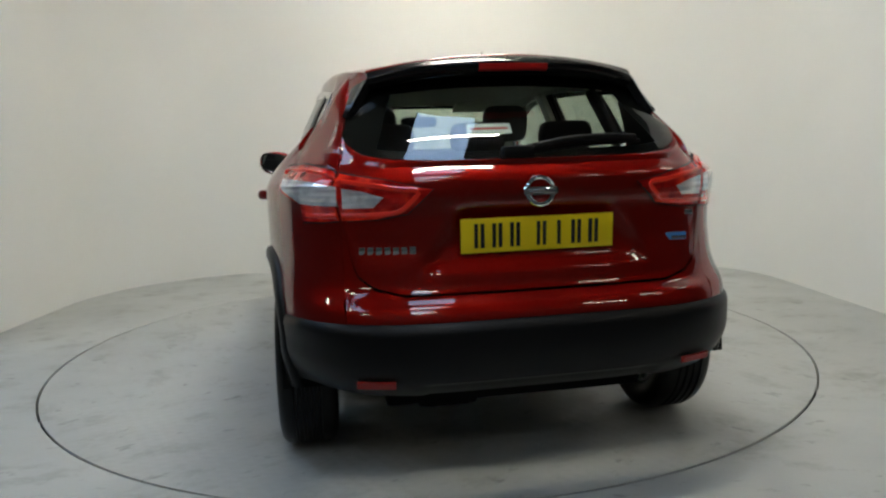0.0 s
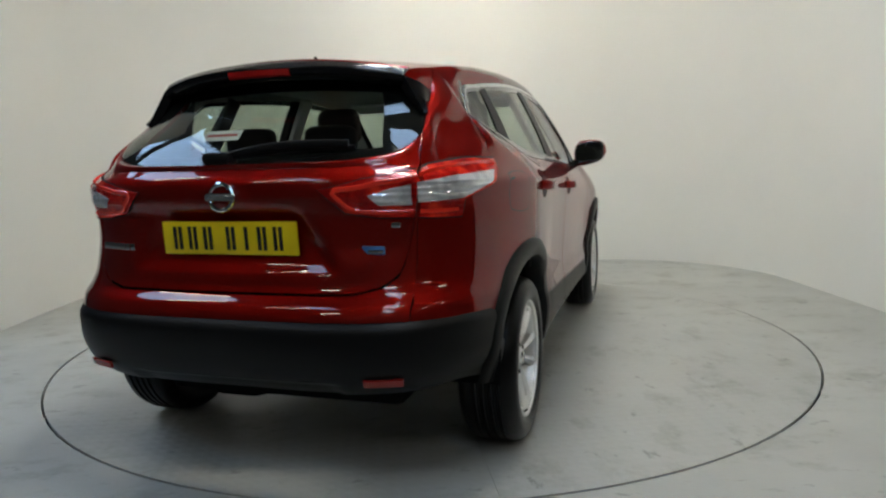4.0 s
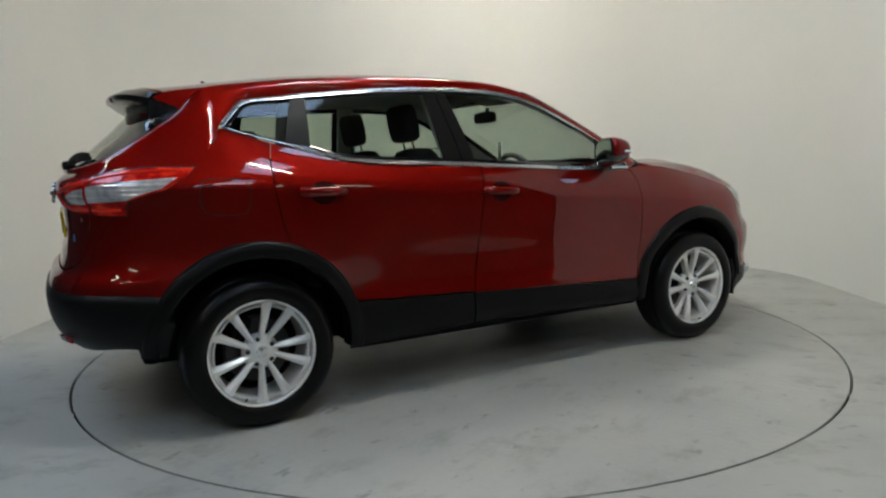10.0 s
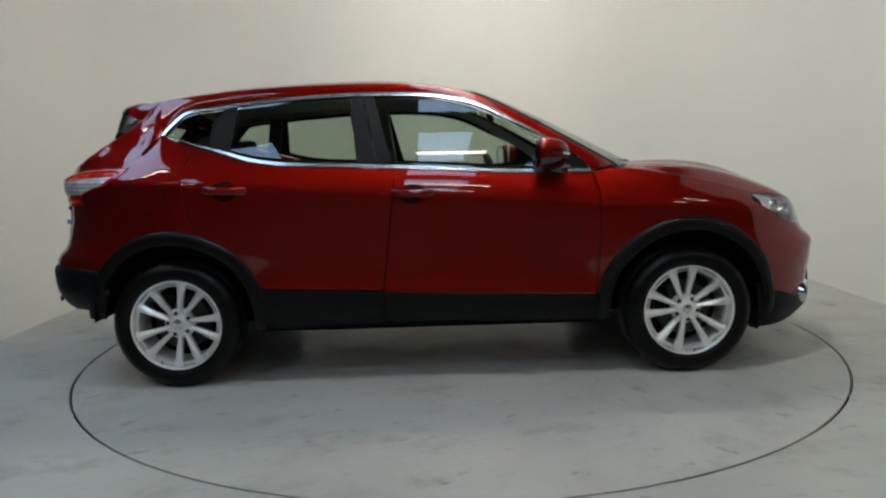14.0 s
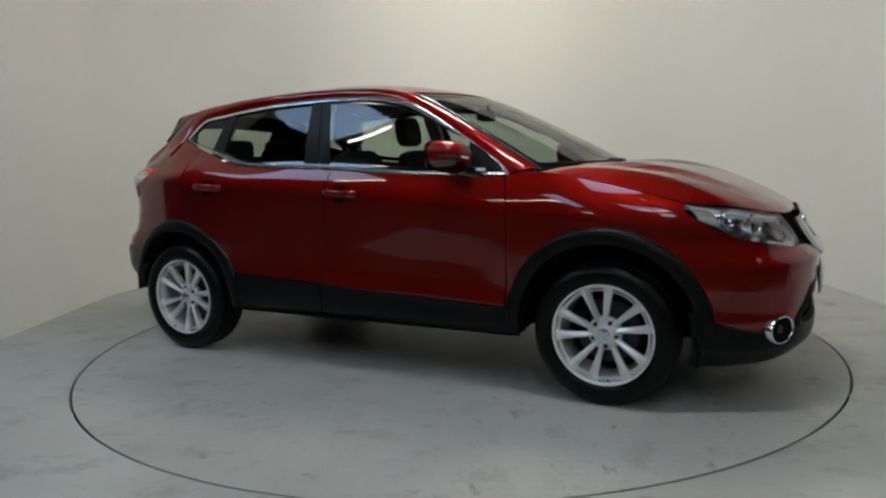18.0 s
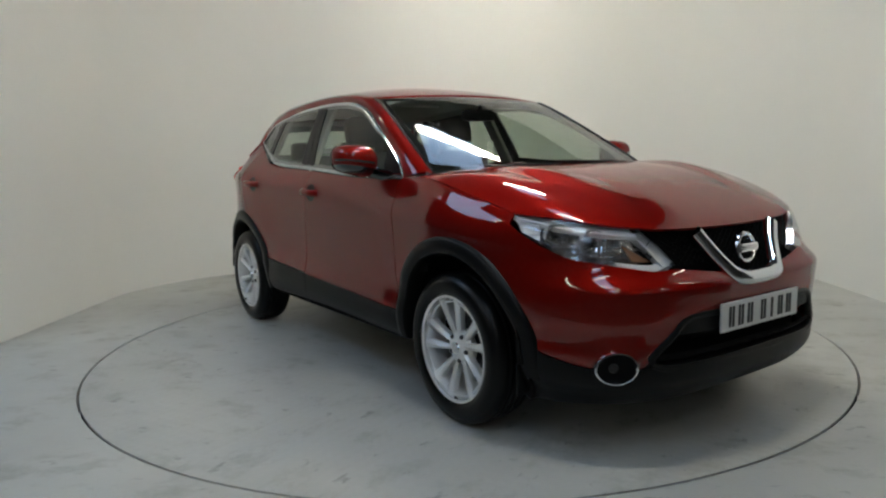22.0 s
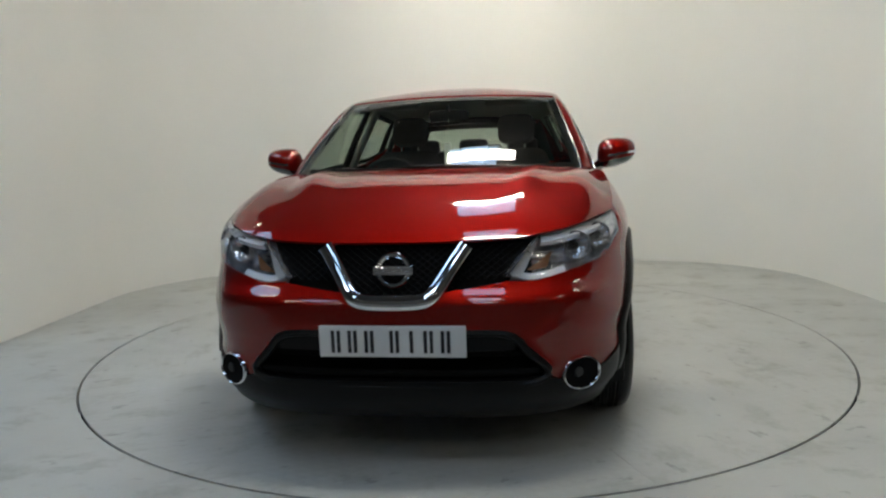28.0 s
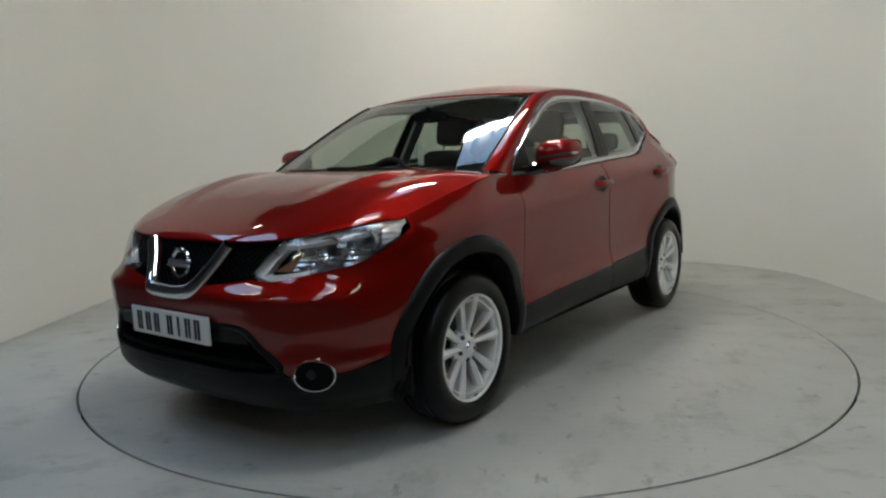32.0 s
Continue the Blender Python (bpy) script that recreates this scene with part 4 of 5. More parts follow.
def make_fittings():
    # door handles
    for doors, x, z in ((DOORS, -0.085, 0.972), (REAR_DOORS, -1.022, 1.012)):
        for door, s in zip(doors, (1, -1)):
            bm = bmesh.new()
            rows = []
            # near-flat dark disc on the door: the handle bowl's shade painted in
            for r, dep in ((1.0, 0.001), (0.9, -0.006), (0.6, -0.020), (0.2, -0.026)):
                rows.append([Vector((x + 0.064 * r * math.cos(a), 0, z + 0.050 * r * math.sin(a))) for a in np.linspace(0, 2 * math.pi, 33)[:-1]])
                for p in rows[-1]:
                    p.y = (plan(p.x, p.z) + 0.0025 + dep * 0.1) * s
            vs = grid_mesh(bm, rows, True)
            bm.faces.new(vs[-1])
            part("handle_recess_shade", bm, shader("recess_shade_red", (0.030, 0.001, 0.001), 0.5, 0.0, Specular_IOR_Level=0.1), door)
            bm = bmesh.new()
            path = []
            for u in np.linspace(-1, 1, 17):
                q = on_side(x + 0.100 * u, z + 0.004 - 0.004 * u, 0.036 * (1 - abs(u) ** 4) - 0.002)
                path.append(Vector((q.x, q.y * s, q.z)))
            sweep(bm, path, 0.020, 12, flat=0.65)
            part("handle", bm, PAINT, door, "red pull handle")
    # fuel flap, on the right side only
    pts = lambda e: [(a, b) for a, b in e]
    rows = flat_patch(pts([(-1.525, 0.945), (-1.345, 0.935)]), pts([(-1.530, 1.088), (-1.337, 1.082)]), pts([(-1.525, 0.945), (-1.530, 1.088)]), pts([(-1.345, 0.935), (-1.337, 1.082)]), 12, 12)
    for row in rows:
        for p in row:
            a, b = (p.x + 1.434) / 0.095, (p.y - 1.012) / 0.072
            p.x, p.y = -1.434 + 0.099 * a * math.sqrt(1 - 0.28 * min(b * b, 1)), 1.012 + 0.074 * b * math.sqrt(1 - 0.28 * min(a * a, 1))
    outer = [[on_side(p.x, p.y, 0.0012) for p in row] for row in rows]
    rim = [[on_side(-1.434 + (p.x + 1.434) * 1.04, 1.012 + (p.y - 1.012) * 1.045, 0.0008) for p in row] for row in rows]
    flip = lambda rr: [[Vector((p.x, -p.y, p.z)) for p in row] for row in rr]
    panel("fuel_flap_gap", flip(rim), GAP, car, "dark shut line of the fuel flap", 0)
    panel("fuel_flap", flip(outer), PAINT, car, "closed red fuel flap", 0)
    # mirrors
    for s in (1, -1):
        shell = bmesh.new()
        cx, cy, cz = 0.580, 0.940 * s, 1.154
        rows = []
        for v in np.linspace(0.02, 0.98, 15):
            a = math.pi * (v - 0.5)
            row = []
            for u in np.linspace(0, 2 * math.pi, 33)[:-1]:
                sx = math.copysign(abs(math.cos(u)) ** 0.75, math.cos(u)) * math.cos(a) ** 0.6
                sy = math.copysign(abs(math.sin(u)) ** 0.7, math.sin(u)) * math.cos(a) ** 0.6
                sz = math.copysign(abs(math.sin(a)) ** 0.8, math.sin(a))
                x = 0.116 * sx if sx > 0 else 0.044 * sx
                row.append(Vector((cx + x - 0.02 * sy, cy + s * 0.102 * sy, cz + (0.078 - 0.012 * sy - 0.10 * max(x, 0.0)) * sz + 0.012 * sy)))
            rows.append(row)
        k = 5
        grid_mesh(shell, rows[k:], True)
        mirror = part("door_mirror", shell, PAINT, car, "red door mirror with black base and silver strip")
        bm = bmesh.new()
        grid_mesh(bm, rows[:k + 1], True)
        arm = rounded([(0.60, 0.86 * s, 1.095), (0.66, 0.82 * s, 1.075), (0.72, 0.79 * s, 1.07)], 8)
        sweep(bm, arm, 0.030, 10, flat=0.7)
        part("mirror_base", bm, GLOSS, mirror, "black mirror base")
        bm = bmesh.new()
        strip_rows = [[p + Vector(((p.x - cx) * 0.06, (p.y - cy) * 0.05, dz)) for p in rows[6]] for dz in (0.004, 0.014)]
        half = [[p for p in row if p.x > cx - 0.005 and p.y * s > abs(cy) - 0.06] for row in strip_rows]
        half = [sorted(row, key=lambda p: math.atan2(p.x - cx + 0.02, (p.y - cy) * s)) for row in half]
        if len(half[0]) > 2 and len(half[0]) == len(half[1]):
            grid_mesh(bm, half)
        part("indicator_strip", bm, CHROME, mirror, "silver indicator strip")
        bm = bmesh.new()
        lens = []
        for dx, k in ((-0.040, 0.95), (-0.047, 0.93), (-0.048, 0.84), (-0.045, 0.82), (-0.045, 0.01)):
            ring = []
            for u in np.linspace(0, 2 * math.pi, 37)[:-1]:
                f = lambda q: math.copysign(abs(q) ** 0.6, q)
                ring.append(Vector((cx + dx - 0.02 * f(math.cos(u)) * k, cy + s * 0.098 * f(math.cos(u)) * k, cz + 0.073 * f(math.sin(u)) * k + 0.012 * f(math.cos(u)) * k)))
            lens.append(ring)
        hood = bmesh.new()
        grid_mesh(hood, lens[:4], True)
        part("mirror_bezel", hood, GLOSS, mirror, "black mirror housing rim")
        grid_mesh(bm, lens[3:], True)
        part("mirror_glass", bm, shader("mirror_silver", (0.85, 0.87, 0.9), 0.02, 1.0), mirror, "silver mirror glass")
    # aerial, wipers, cowl
    bm = bmesh.new()
    sweep(bm, rounded([(-1.30, 0, 1.550), (-1.325, 0, 1.562), (-1.345, 0, 1.574)], 6), 0.007, 8)
    box(bm, -1.30, 0, 1.546, 0.07, 0.035, 0.02, 0.006)
    part("aerial", bm, BLACK, car, "stubby black roof aerial")
    rows = []
    for v in np.linspace(0, 1, 6):
        row = []
        for u in np.linspace(-1, 1, 33):
            a = Vector((1.185 - 0.19 * abs(u) ** 2.2, 0.79 * u, 1.098 - 0.034 * abs(u) ** 2))
            b = SCREEN[-1]
            b = Vector((b.x + 0.235 * (1 - abs(u) ** 2.2) - 0.03, b.y * u * 1.03, b.z + 0.006))
            p = a.lerp(b, v)
            row.append(p + Vector((0, 0, -0.012 * math.sin(math.pi * v))))
        rows.append(row)
    panel("scuttle", rows, BLACK, car, "black plastic scuttle below the windscreen", 0)
    for y0, y1 in ((0.55, -0.10), (-0.12, -0.62)):
        bm = bmesh.new()
        pts = []
        for t in np.linspace(0, 1, 10):
            y = y0 + (y1 - y0) * t
            u = y / 0.70
            pts.append((1.205 - 0.22 * abs(u) ** 2.2 - 0.04 * t, y, 1.102 - 0.015 * u * u + 0.014 * t))
        sweep(bm, pts, 0.0065, 6)
        part("wiper", bm, BLACK, car, "black windscreen wiper")
    bm = bmesh.new()
    sweep(bm, rounded([(-1.985, 0.03, 1.168), (-1.962, -0.12, 1.195), (-1.940, -0.27, 1.203), (-1.912, -0.40, 1.200)], 12), 0.015, 8, flat=0.6)
    sweep(bm, [(-1.975, 0.02, 1.165), (-1.945, -0.20, 1.182), (-1.905, -0.42, 1.190)], 0.007, 6)
    box(bm, -1.985, 0.05, 1.162, 0.06, 0.11, 0.045, 0.018)
    part("rear_wiper", bm, BLACK, car, "black rear wiper")


make_fittings()


# ---------------------------------------------------------------- the car: lamps, grille, plates, badges


def make_lens(name, colour, deep, spark, rough, metal, relief=0.32):
    """Moulded lamp optics: small facets and ribs under a clear skin, with sparkle painted into the colour."""
    m = shader(name, colour, rough, metal, Coat_Weight=0.8, Coat_Roughness=0.02, Specular_IOR_Level=0.12)
    tree, b = nodes_of(m)
    co = tree.nodes.new("ShaderNodeTexCoord")
    cells = tree.nodes.new("ShaderNodeTexVoronoi")
    cells.inputs["Scale"].default_value = 38.0
    tree.links.new(co.outputs["Object"], cells.inputs["Vector"])
    # glints (spark) and dark depths (deep) painted into the base colour by noise
    broad = noise_node(tree, 13.0, 2)
    shade = ramp(tree, broad.outputs[0], [(0.36, deep), (0.50, colour), (0.62, spark)])
    tree.links.new(shade.outputs[0], b.inputs["Base Color"])
    ribs = tree.nodes.new("ShaderNodeTexWave")
    ribs.bands_direction = "Z"
    ribs.inputs["Scale"].default_value = 16.0
    tree.links.new(co.outputs["Object"], ribs.inputs["Vector"])
    bumped(tree, b, mix(tree, 0.5, cells.outputs["Distance"], ribs.outputs["Fac"]), relief, 0.010)
    return m


RED_LENS = make_lens("red_lamp_lens", (0.60, 0.010, 0.006), (0.30, 0.004, 0.003), (0.90, 0.035, 0.012), 0.18, 0.1)
GUIDE = shader("red_light_guide", (0.95, 0.035, 0.015), 0.2, 0.0, Coat_Weight=1.0)
CLEAR_LENS = make_lens("pale_lamp_lens", (0.92, 0.91, 0.91), (0.60, 0.59, 0.60), (0.98, 0.97, 0.97), 0.09, 0.45, 0.55)
AMBER = shader("amber_lens", (0.26, 0.13, 0.07), 0.15, Coat_Weight=1.0)
BOWL = make_lens("polished_bowl", (0.86, 0.86, 0.88), (0.70, 0.70, 0.72), (0.96, 0.96, 0.97), 0.10, 0.85)
LAMP_DARK = shader("lamp_bezel", (0.42, 0.42, 0.44), 0.16, 0.8)
LAMP_BOWL = make_lens("lamp_reflector", (0.72, 0.72, 0.74), (0.34, 0.34, 0.36), (0.95, 0.95, 0.97), 0.18, 0.8)
GRILLE = shader("grille_black", (0.004, 0.004, 0.004), 0.5, Specular_IOR_Level=0.07)


def overlay(surface, bottom, top, left, right, nx, ny, off, side=1):
    """A patch given by edges of (angle, height) laid on an end surface, proud by off."""
    rows = []
    for row in flat_patch(bottom, top, left, right, nx, ny):
        line_ = []
        for p in row:
            q = surface(p.x, p.y)
            d = Vector((q.x * 0.55, q.y, 0)).normalized()
            q = q + d * off
            line_.append(Vector((q.x, q.y * side, q.z)))
        rows.append(line_)
    return rows


def make_tail_lamps():
    ry = lambda y, z: (phi_y(y, z, on_rear), z)
    rx = lambda x, z: (phi_x(x, z, on_rear), z)
    heel, notch, tip = rx(-1.800, 0.952), rx(-1.797, 1.008), rx(-1.535, 1.138)
    gap = GAP_Y + 0.005
    outer = ([ry(gap, 0.958), rx(-1.88, 0.953), heel], [ry(gap, 1.112), rx(-1.85, 1.126), rx(-1.70, 1.143), tip], [ry(gap, 0.958), ry(gap, 1.112)], [heel, notch, rx(-1.655, 1.050), rx(-1.567, 1.102), tip])
    gap = GAP_Y - 0.007
    within = ([ry(0.425, 0.978), ry(0.52, 0.962), ry(gap, 0.958)], [ry(0.345, 1.054), ry(0.48, 1.084), ry(gap, 1.112)], [ry(0.425, 0.978), ry(0.375, 1.025), ry(0.345, 1.054)], [ry(gap, 0.958), ry(gap, 1.112)])
    grow = lambda edges, cx, cz, kx, kz: [[(cx + (a - cx) * kx, cz + (b - cz) * kz) for a, b in e] for e in edges]
    mid = lambda edges: (sum(p[0] for p in edges[0]) / len(edges[0]), 1.04)
    for s in (1, -1):
        for edges in (outer, within):
            cx, cz = mid(edges)
            panel("lamp_seal", overlay(on_rear, *grow(edges, cx, cz, 1.02, 1.06), 22, 12, 0.003, s), GAP, car, "dark rubber seal round the rear lamp", 0)
        lamp = panel("tail_lamp", overlay(on_rear, *outer, 30, 16, 0.007, s), RED_LENS, car, "red and clear rear lamp", 0.02)
        inner = panel("tailgate_lamp", overlay(on_rear, *within, 22, 14, 0.007, s), RED_LENS, car, "red and clear rear lamp", 0.02)
        a, b = GAP_Y + 0.008, GAP_Y - 0.010
        panel("clear_lens", overlay(on_rear, [ry(a, 1.006), rx(-1.80, 1.012), rx(-1.665, 1.058)], [ry(a, 1.070), rx(-1.84, 1.086), rx(-1.60, 1.100)],
              [ry(a, 1.006), ry(a, 1.070)], [rx(-1.665, 1.058), rx(-1.60, 1.100)], 20, 8, 0.0095, s), CLEAR_LENS, lamp, "clear lamp lens", 0.004)
        panel("clear_lens", overlay(on_rear, [ry(0.530, 1.000), ry(b, 0.998)], [ry(0.500, 1.032), ry(0.56, 1.052), ry(b, 1.064)],
              [ry(0.530, 1.000), ry(0.500, 1.032)], [ry(b, 0.998), ry(b, 1.064)], 12, 8, 0.0095, s), CLEAR_LENS, inner, "clear lamp lens", 0.004)
        # bright red guides round the clear parts
        runs = ((inner, [ry(b, 1.086), ry(0.55, 1.074), ry(0.46, 1.058), ry(0.392, 1.048), ry(0.418, 1.012), ry(0.452, 0.985), ry(0.53, 0.977), ry(b, 0.976)], 0.0085),
                (lamp, [ry(a, 1.092), rx(-1.86, 1.108), rx(-1.74, 1.122), rx(-1.60, 1.126), rx(-1.575, 1.116)], 0.0085),
                (lamp, [ry(a, 0.976), rx(-1.87, 0.974), rx(-1.815, 0.976)], 0.0075))
        for owner, run, w in runs:
            path = []
            for ph, z in run:
                q = on_rear(ph, z)
                d = Vector((q.x * 0.55, q.y, 0)).normalized()
                q = q + d * 0.0085
                path.append(Vector((q.x, q.y * s, q.z)))
            bm = bmesh.new()
            sweep(bm, rounded(path, 40), w, 8, flat=0.45)
            part("light_guide", bm, GUIDE, owner, "bright red light guide")


make_tail_lamps()


def frame_at(p, ahead, up=(0, 0, 1)):
    """A pose at p whose -y looks along ahead... its x to the side and z up."""
    y = Vector(ahead).normalized()
    x = y.cross(Vector(up)).normalized()
    z = x.cross(y)
    m = Matrix((x, y, z)).transposed().to_4x4()
    m.translation = p
    return m


def disc(bm, m, r, depth, steps=28, inner=0.0):
    """A round piece in the plane across y of m; inner > 0 makes a ring."""
    prof = [(inner, 0), (inner, depth), (r * 0.96, depth), (r, depth * 0.6), (r, 0)] if inner else [(0.0005, depth), (r * 0.9, depth), (r, depth * 0.5), (r, 0)]
    vs = [v for row in spin(bm, prof, steps) for v in row]
    bmesh.ops.transform(bm, matrix=m, verts=vs)


def make_head_lamps():
    fy = lambda y, z: (phi_y(y, z), z)
    fx = lambda x, z: (phi_x(x, z), z)
    top = [fy(0.512, 0.866), fy(0.60, 0.879), fy(0.70, 0.896), fx(1.80, 0.905), fx(1.654, 0.926)]
    low = [fy(0.402, 0.730), fy(0.48, 0.708), fy(0.56, 0.718), fy(0.68, 0.744), fy(0.76, 0.775), fx(1.80, 0.815), fx(1.72, 0.852), fx(1.660, 0.916)]
    left = [low[0], fy(0.455, 0.797), top[0]]
    right = [low[-1], top[-1]]
    sheet = flat_patch(low, top, left, right, 40, 16)
    strip_silver = shader("strip_reflector", (0.84, 0.85, 0.87), 0.22, 0.15, Coat_Weight=1.0)
    glass = shader("projector_glass", (0.02, 0.022, 0.025), 0.03, 0.3, Coat_Weight=1.0)
    guide_grey = shader("clear_light_guide", (0.70, 0.72, 0.73), 0.2, 0.15, Coat_Weight=1.0)

    def laid(u0, u1, v0, v1, depth, s, n=22, m=5, bend=None):
        """A piece of the lamp's inside, by shares of its length and height, sunk by depth."""
        rows = []
        for v in np.linspace(0, 1, m):
            row = []
            for u in np.linspace(0, 1, n):
                a = u0 + (u1 - u0) * u
                lo_, hi_ = (v0(a), v1(a)) if callable(v0) else (v0, v1)
                b = lo_ + (hi_ - lo_) * v
                i, j = min(b * 15, 14.999), min(a * 39, 38.999)
                p = sheet[int(i)][int(j)].lerp(sheet[int(i)][int(j) + 1], j % 1).lerp(sheet[int(i) + 1][int(j)].lerp(sheet[int(i) + 1][int(j) + 1], j % 1), i % 1)
                q = on_front(p.x, p.y)
                d = Vector((q.x * 0.55, q.y, 0)).normalized()
                q = q - d * (depth + (bend(v) if bend else 0.0))
                row.append(Vector((q.x, q.y * s, q.z)))
            rows.append(row)
        return rows

    for s in (1, -1):
        bowl = panel("head_lamp", laid(0, 1, 0, 1, 0.075, s, 34, 14, lambda v: 0.02 * v), LAMP_BOWL, car, "clear headlamp with two round lenses and chrome strips", 0)
        rim = overlay(on_front, low, top, left, right, 40, 16, 0.002, s)
        wall = bmesh.new()
        back = overlay(on_front, low, top, left, right, 40, 16, -0.075, s)
        loop = lambda r: r[0] + [q[-1] for q in r[1:]] + r[-1][-2::-1] + [q[0] for q in r[-2:0:-1]]
        grid_mesh(wall, [loop(rim), loop(back)], True)
        part("lamp_wall", wall, LAMP_DARK, bowl, "dark lamp bezel")
        cover = panel("lamp_cover", rim, LENS, bowl, "clear lamp cover", 0)
        cover.visible_shadow = False
        # bright blade under the bonnet edge, and the daytime wedge at the inner end
        panel("upper_strip", laid(0.06, 0.998, 0.78, 0.985, 0.008, s, 30, 5, lambda v: 0.030 * v), strip_silver, bowl, "bright chrome strip under the bonnet edge", 0.02)
        panel("daytime_strip", laid(0.0, 0.065, 0.04, 0.84, 0.010, s, 10, 12, lambda v: 0.030 * v), guide_grey, bowl, "bright daytime running strip", 0.03)
        panel("daytime_strip", laid(0.02, 0.34, 0.02, 0.115, 0.010, s, 20, 4, lambda v: 0.020 * v), guide_grey, bowl, "bright daytime running strip", 0.03)
        panel("indicator", laid(0.09, 0.21, lambda a: 0.17, lambda a: 0.19 + 2.6 * (a - 0.09), 0.035, s, 10, 6), AMBER, bowl, "amber indicator", 0.01)
        panel("side_reflector", laid(0.82, 0.998, 0.08, 0.80, 0.014, s, 14, 8), CLEAR_LENS, bowl, "silver side reflector", 0.01)
        # two round lamps, each a polished bowl with a ring and a lens in it
        for u, v, r, deep in ((0.43, 0.47, 0.050, 0.052), (0.70, 0.50, 0.043, 0.046)):
            q = laid(u, u + 0.001, v, v + 0.001, deep, s, 2, 2)[0][0]
            m = frame_at(q, (1, 0.38 * s, 0.03))
            bm = bmesh.new()
            vs = [p for row in spin(bm, [(r * 0.34, 0.000), (r * 0.62, 0.006), (r * 0.88, 0.020), (r * 0.97, 0.030), (r * 1.05, 0.030), (r * 1.08, 0.020), (r * 1.08, -0.02)], 36) for p in row]
            bmesh.ops.transform(bm, matrix=m, verts=vs)
            part("lamp_ring", bm, BOWL, bowl, "polished lamp bowl")
            bm = bmesh.new()
            vs = [p for row in spin(bm, [(0.0005, 0.024), (r * 0.20, 0.022), (r * 0.34, 0.012), (r * 0.38, 0.0)], 28) for p in row]
            bmesh.ops.transform(bm, matrix=m, verts=vs)
            part("projector", bm, glass, bowl, "round projector lens")


make_head_lamps()


def make_front_details():
    fy = lambda y, z, d=0.0: on_front(phi_y(y, z), z) + Vector((d, 0, 0))
    # chrome V
    half = [(-0.262, 0.842), (-0.215, 0.775), (-0.165, 0.700), (-0.135, 0.668), (-0.09, 0.655), (0.0, 0.652)]
    line_ = rounded([fy(y, z, 0.010 + 0.024 * ease(0.76, 0.66, z)) for y, z in half] + [fy(-y, z, 0.010 + 0.024 * ease(0.76, 0.66, z)) for y, z in half[-2::-1]], 60)
    bm = bmesh.new()
    rows = []
    for i, p in enumerate(line_):
        t = (line_[min(i + 1, 59)] - line_[max(i - 1, 0)]).normalized()
        side = t.cross(Vector((1, 0, 0))).normalized()
        w = 0.029
        rows.append([p + side * (w * a) + Vector((b, 0, 0)) for a, b in ((-1.0, -0.03), (-1.0, -0.006), (-0.86, 0.008), (-0.5, 0.016), (0.0, 0.019), (0.5, 0.016), (0.86, 0.008), (1.0, -0.006), (1.0, -0.03))])
    vs = grid_mesh(bm, rows)
    part("grille_chrome", bm, CHROME, car, "polished chrome V on the grille", sharp=60)
    # mesh of the upper grille
    bm = bmesh.new()
    for k in range(38):
        for dirn in (1, -1):
            pts = []
            for t in np.linspace(0, 1, 8):
                y = -0.60 + 0.0325 * k + dirn * (t - 0.5) * 0.26
                z = 0.665 + 0.19 * t
                if abs(y) < 0.49 and z > 0.655 + 0.06 * ease(0.15, 0.25, abs(y)):
                    pts.append(fy(y, z, -0.028))
            if len(pts) > 2:
                sweep(bm, pts, 0.0024, 4)
    part("grille_mesh", bm, GRILLE, car, "black honeycomb upper grille")
    # badge: chrome ring and bar
    for x, z, sgn in ((fy(0, 0.757, 0.004).x, 0.757, 1), (on_rear(0, 1.035).x - 0.002, 1.035, -1)):
        m = frame_at(Vector((x, 0, z)), (sgn, 0, 0.12))
        r = 0.064 if sgn > 0 else 0.051
        bm = bmesh.new()
        sweep(bm, [m @ Vector((r * 0.86 * math.cos(a), 0.008, r * 0.86 * math.sin(a))) for a in np.linspace(0, 2 * math.pi, 41)[:-1]], r * 0.15, 10, closed=True)
        badge = part("badge", bm, CHROME, car, "round chrome maker's badge")
        bm = bmesh.new()
        box(bm, 0, 0.010, 0, r * 2.30, 0.024, r * 0.56, 0.009, m)
        part("badge_bar", bm, CHROME, badge)
        part("badge_inlay", boxed(0, 0.0225, 0, r * 1.75, 0.003, r * 0.26, 0.001, m), SATIN, badge, "dull inlay on the bar")
    # lower intake: frame, bars
    bm = bmesh.new()
    for z, d in ((0.455, -0.03), (0.395, 0.0)):
        w = 0.40 + (0.54 - z) * 0.75
        sweep(bm, [fy(y, z, d - 0.012) for y in np.linspace(-w, w, 25)], 0.011, 8, flat=0.6)
    part("intake_bar", bm, DARK, car, "black bars across the lower intake")
    bm = bmesh.new()
    for s in (1, -1):
        pts = [fy(0.0, 0.545, -0.004), fy(0.20 * s, 0.544, -0.004), fy(0.40 * s, 0.535, -0.004), fy(0.47 * s, 0.47, -0.004), fy(0.545 * s, 0.385, -0.002), fy(0.45 * s, 0.350, 0.0), fy(0.2 * s, 0.345, 0.0), fy(0, 0.345, 0.0)]
        sweep(bm, rounded(pts, 40), 0.016, 8)
    part("intake_frame", bm, BLACK, car, "black frame of the lower intake")
    rows = strip(on_front, [phi_y(y, 0.52) for y in np.linspace(-0.43, 0.43, 31)], lambda p: 0.478, lambda p: 0.545, 5, lambda v: 0.0)
    panel("intake_panel", rows, BLACK, car, "black panel behind the number plate", 0.02)
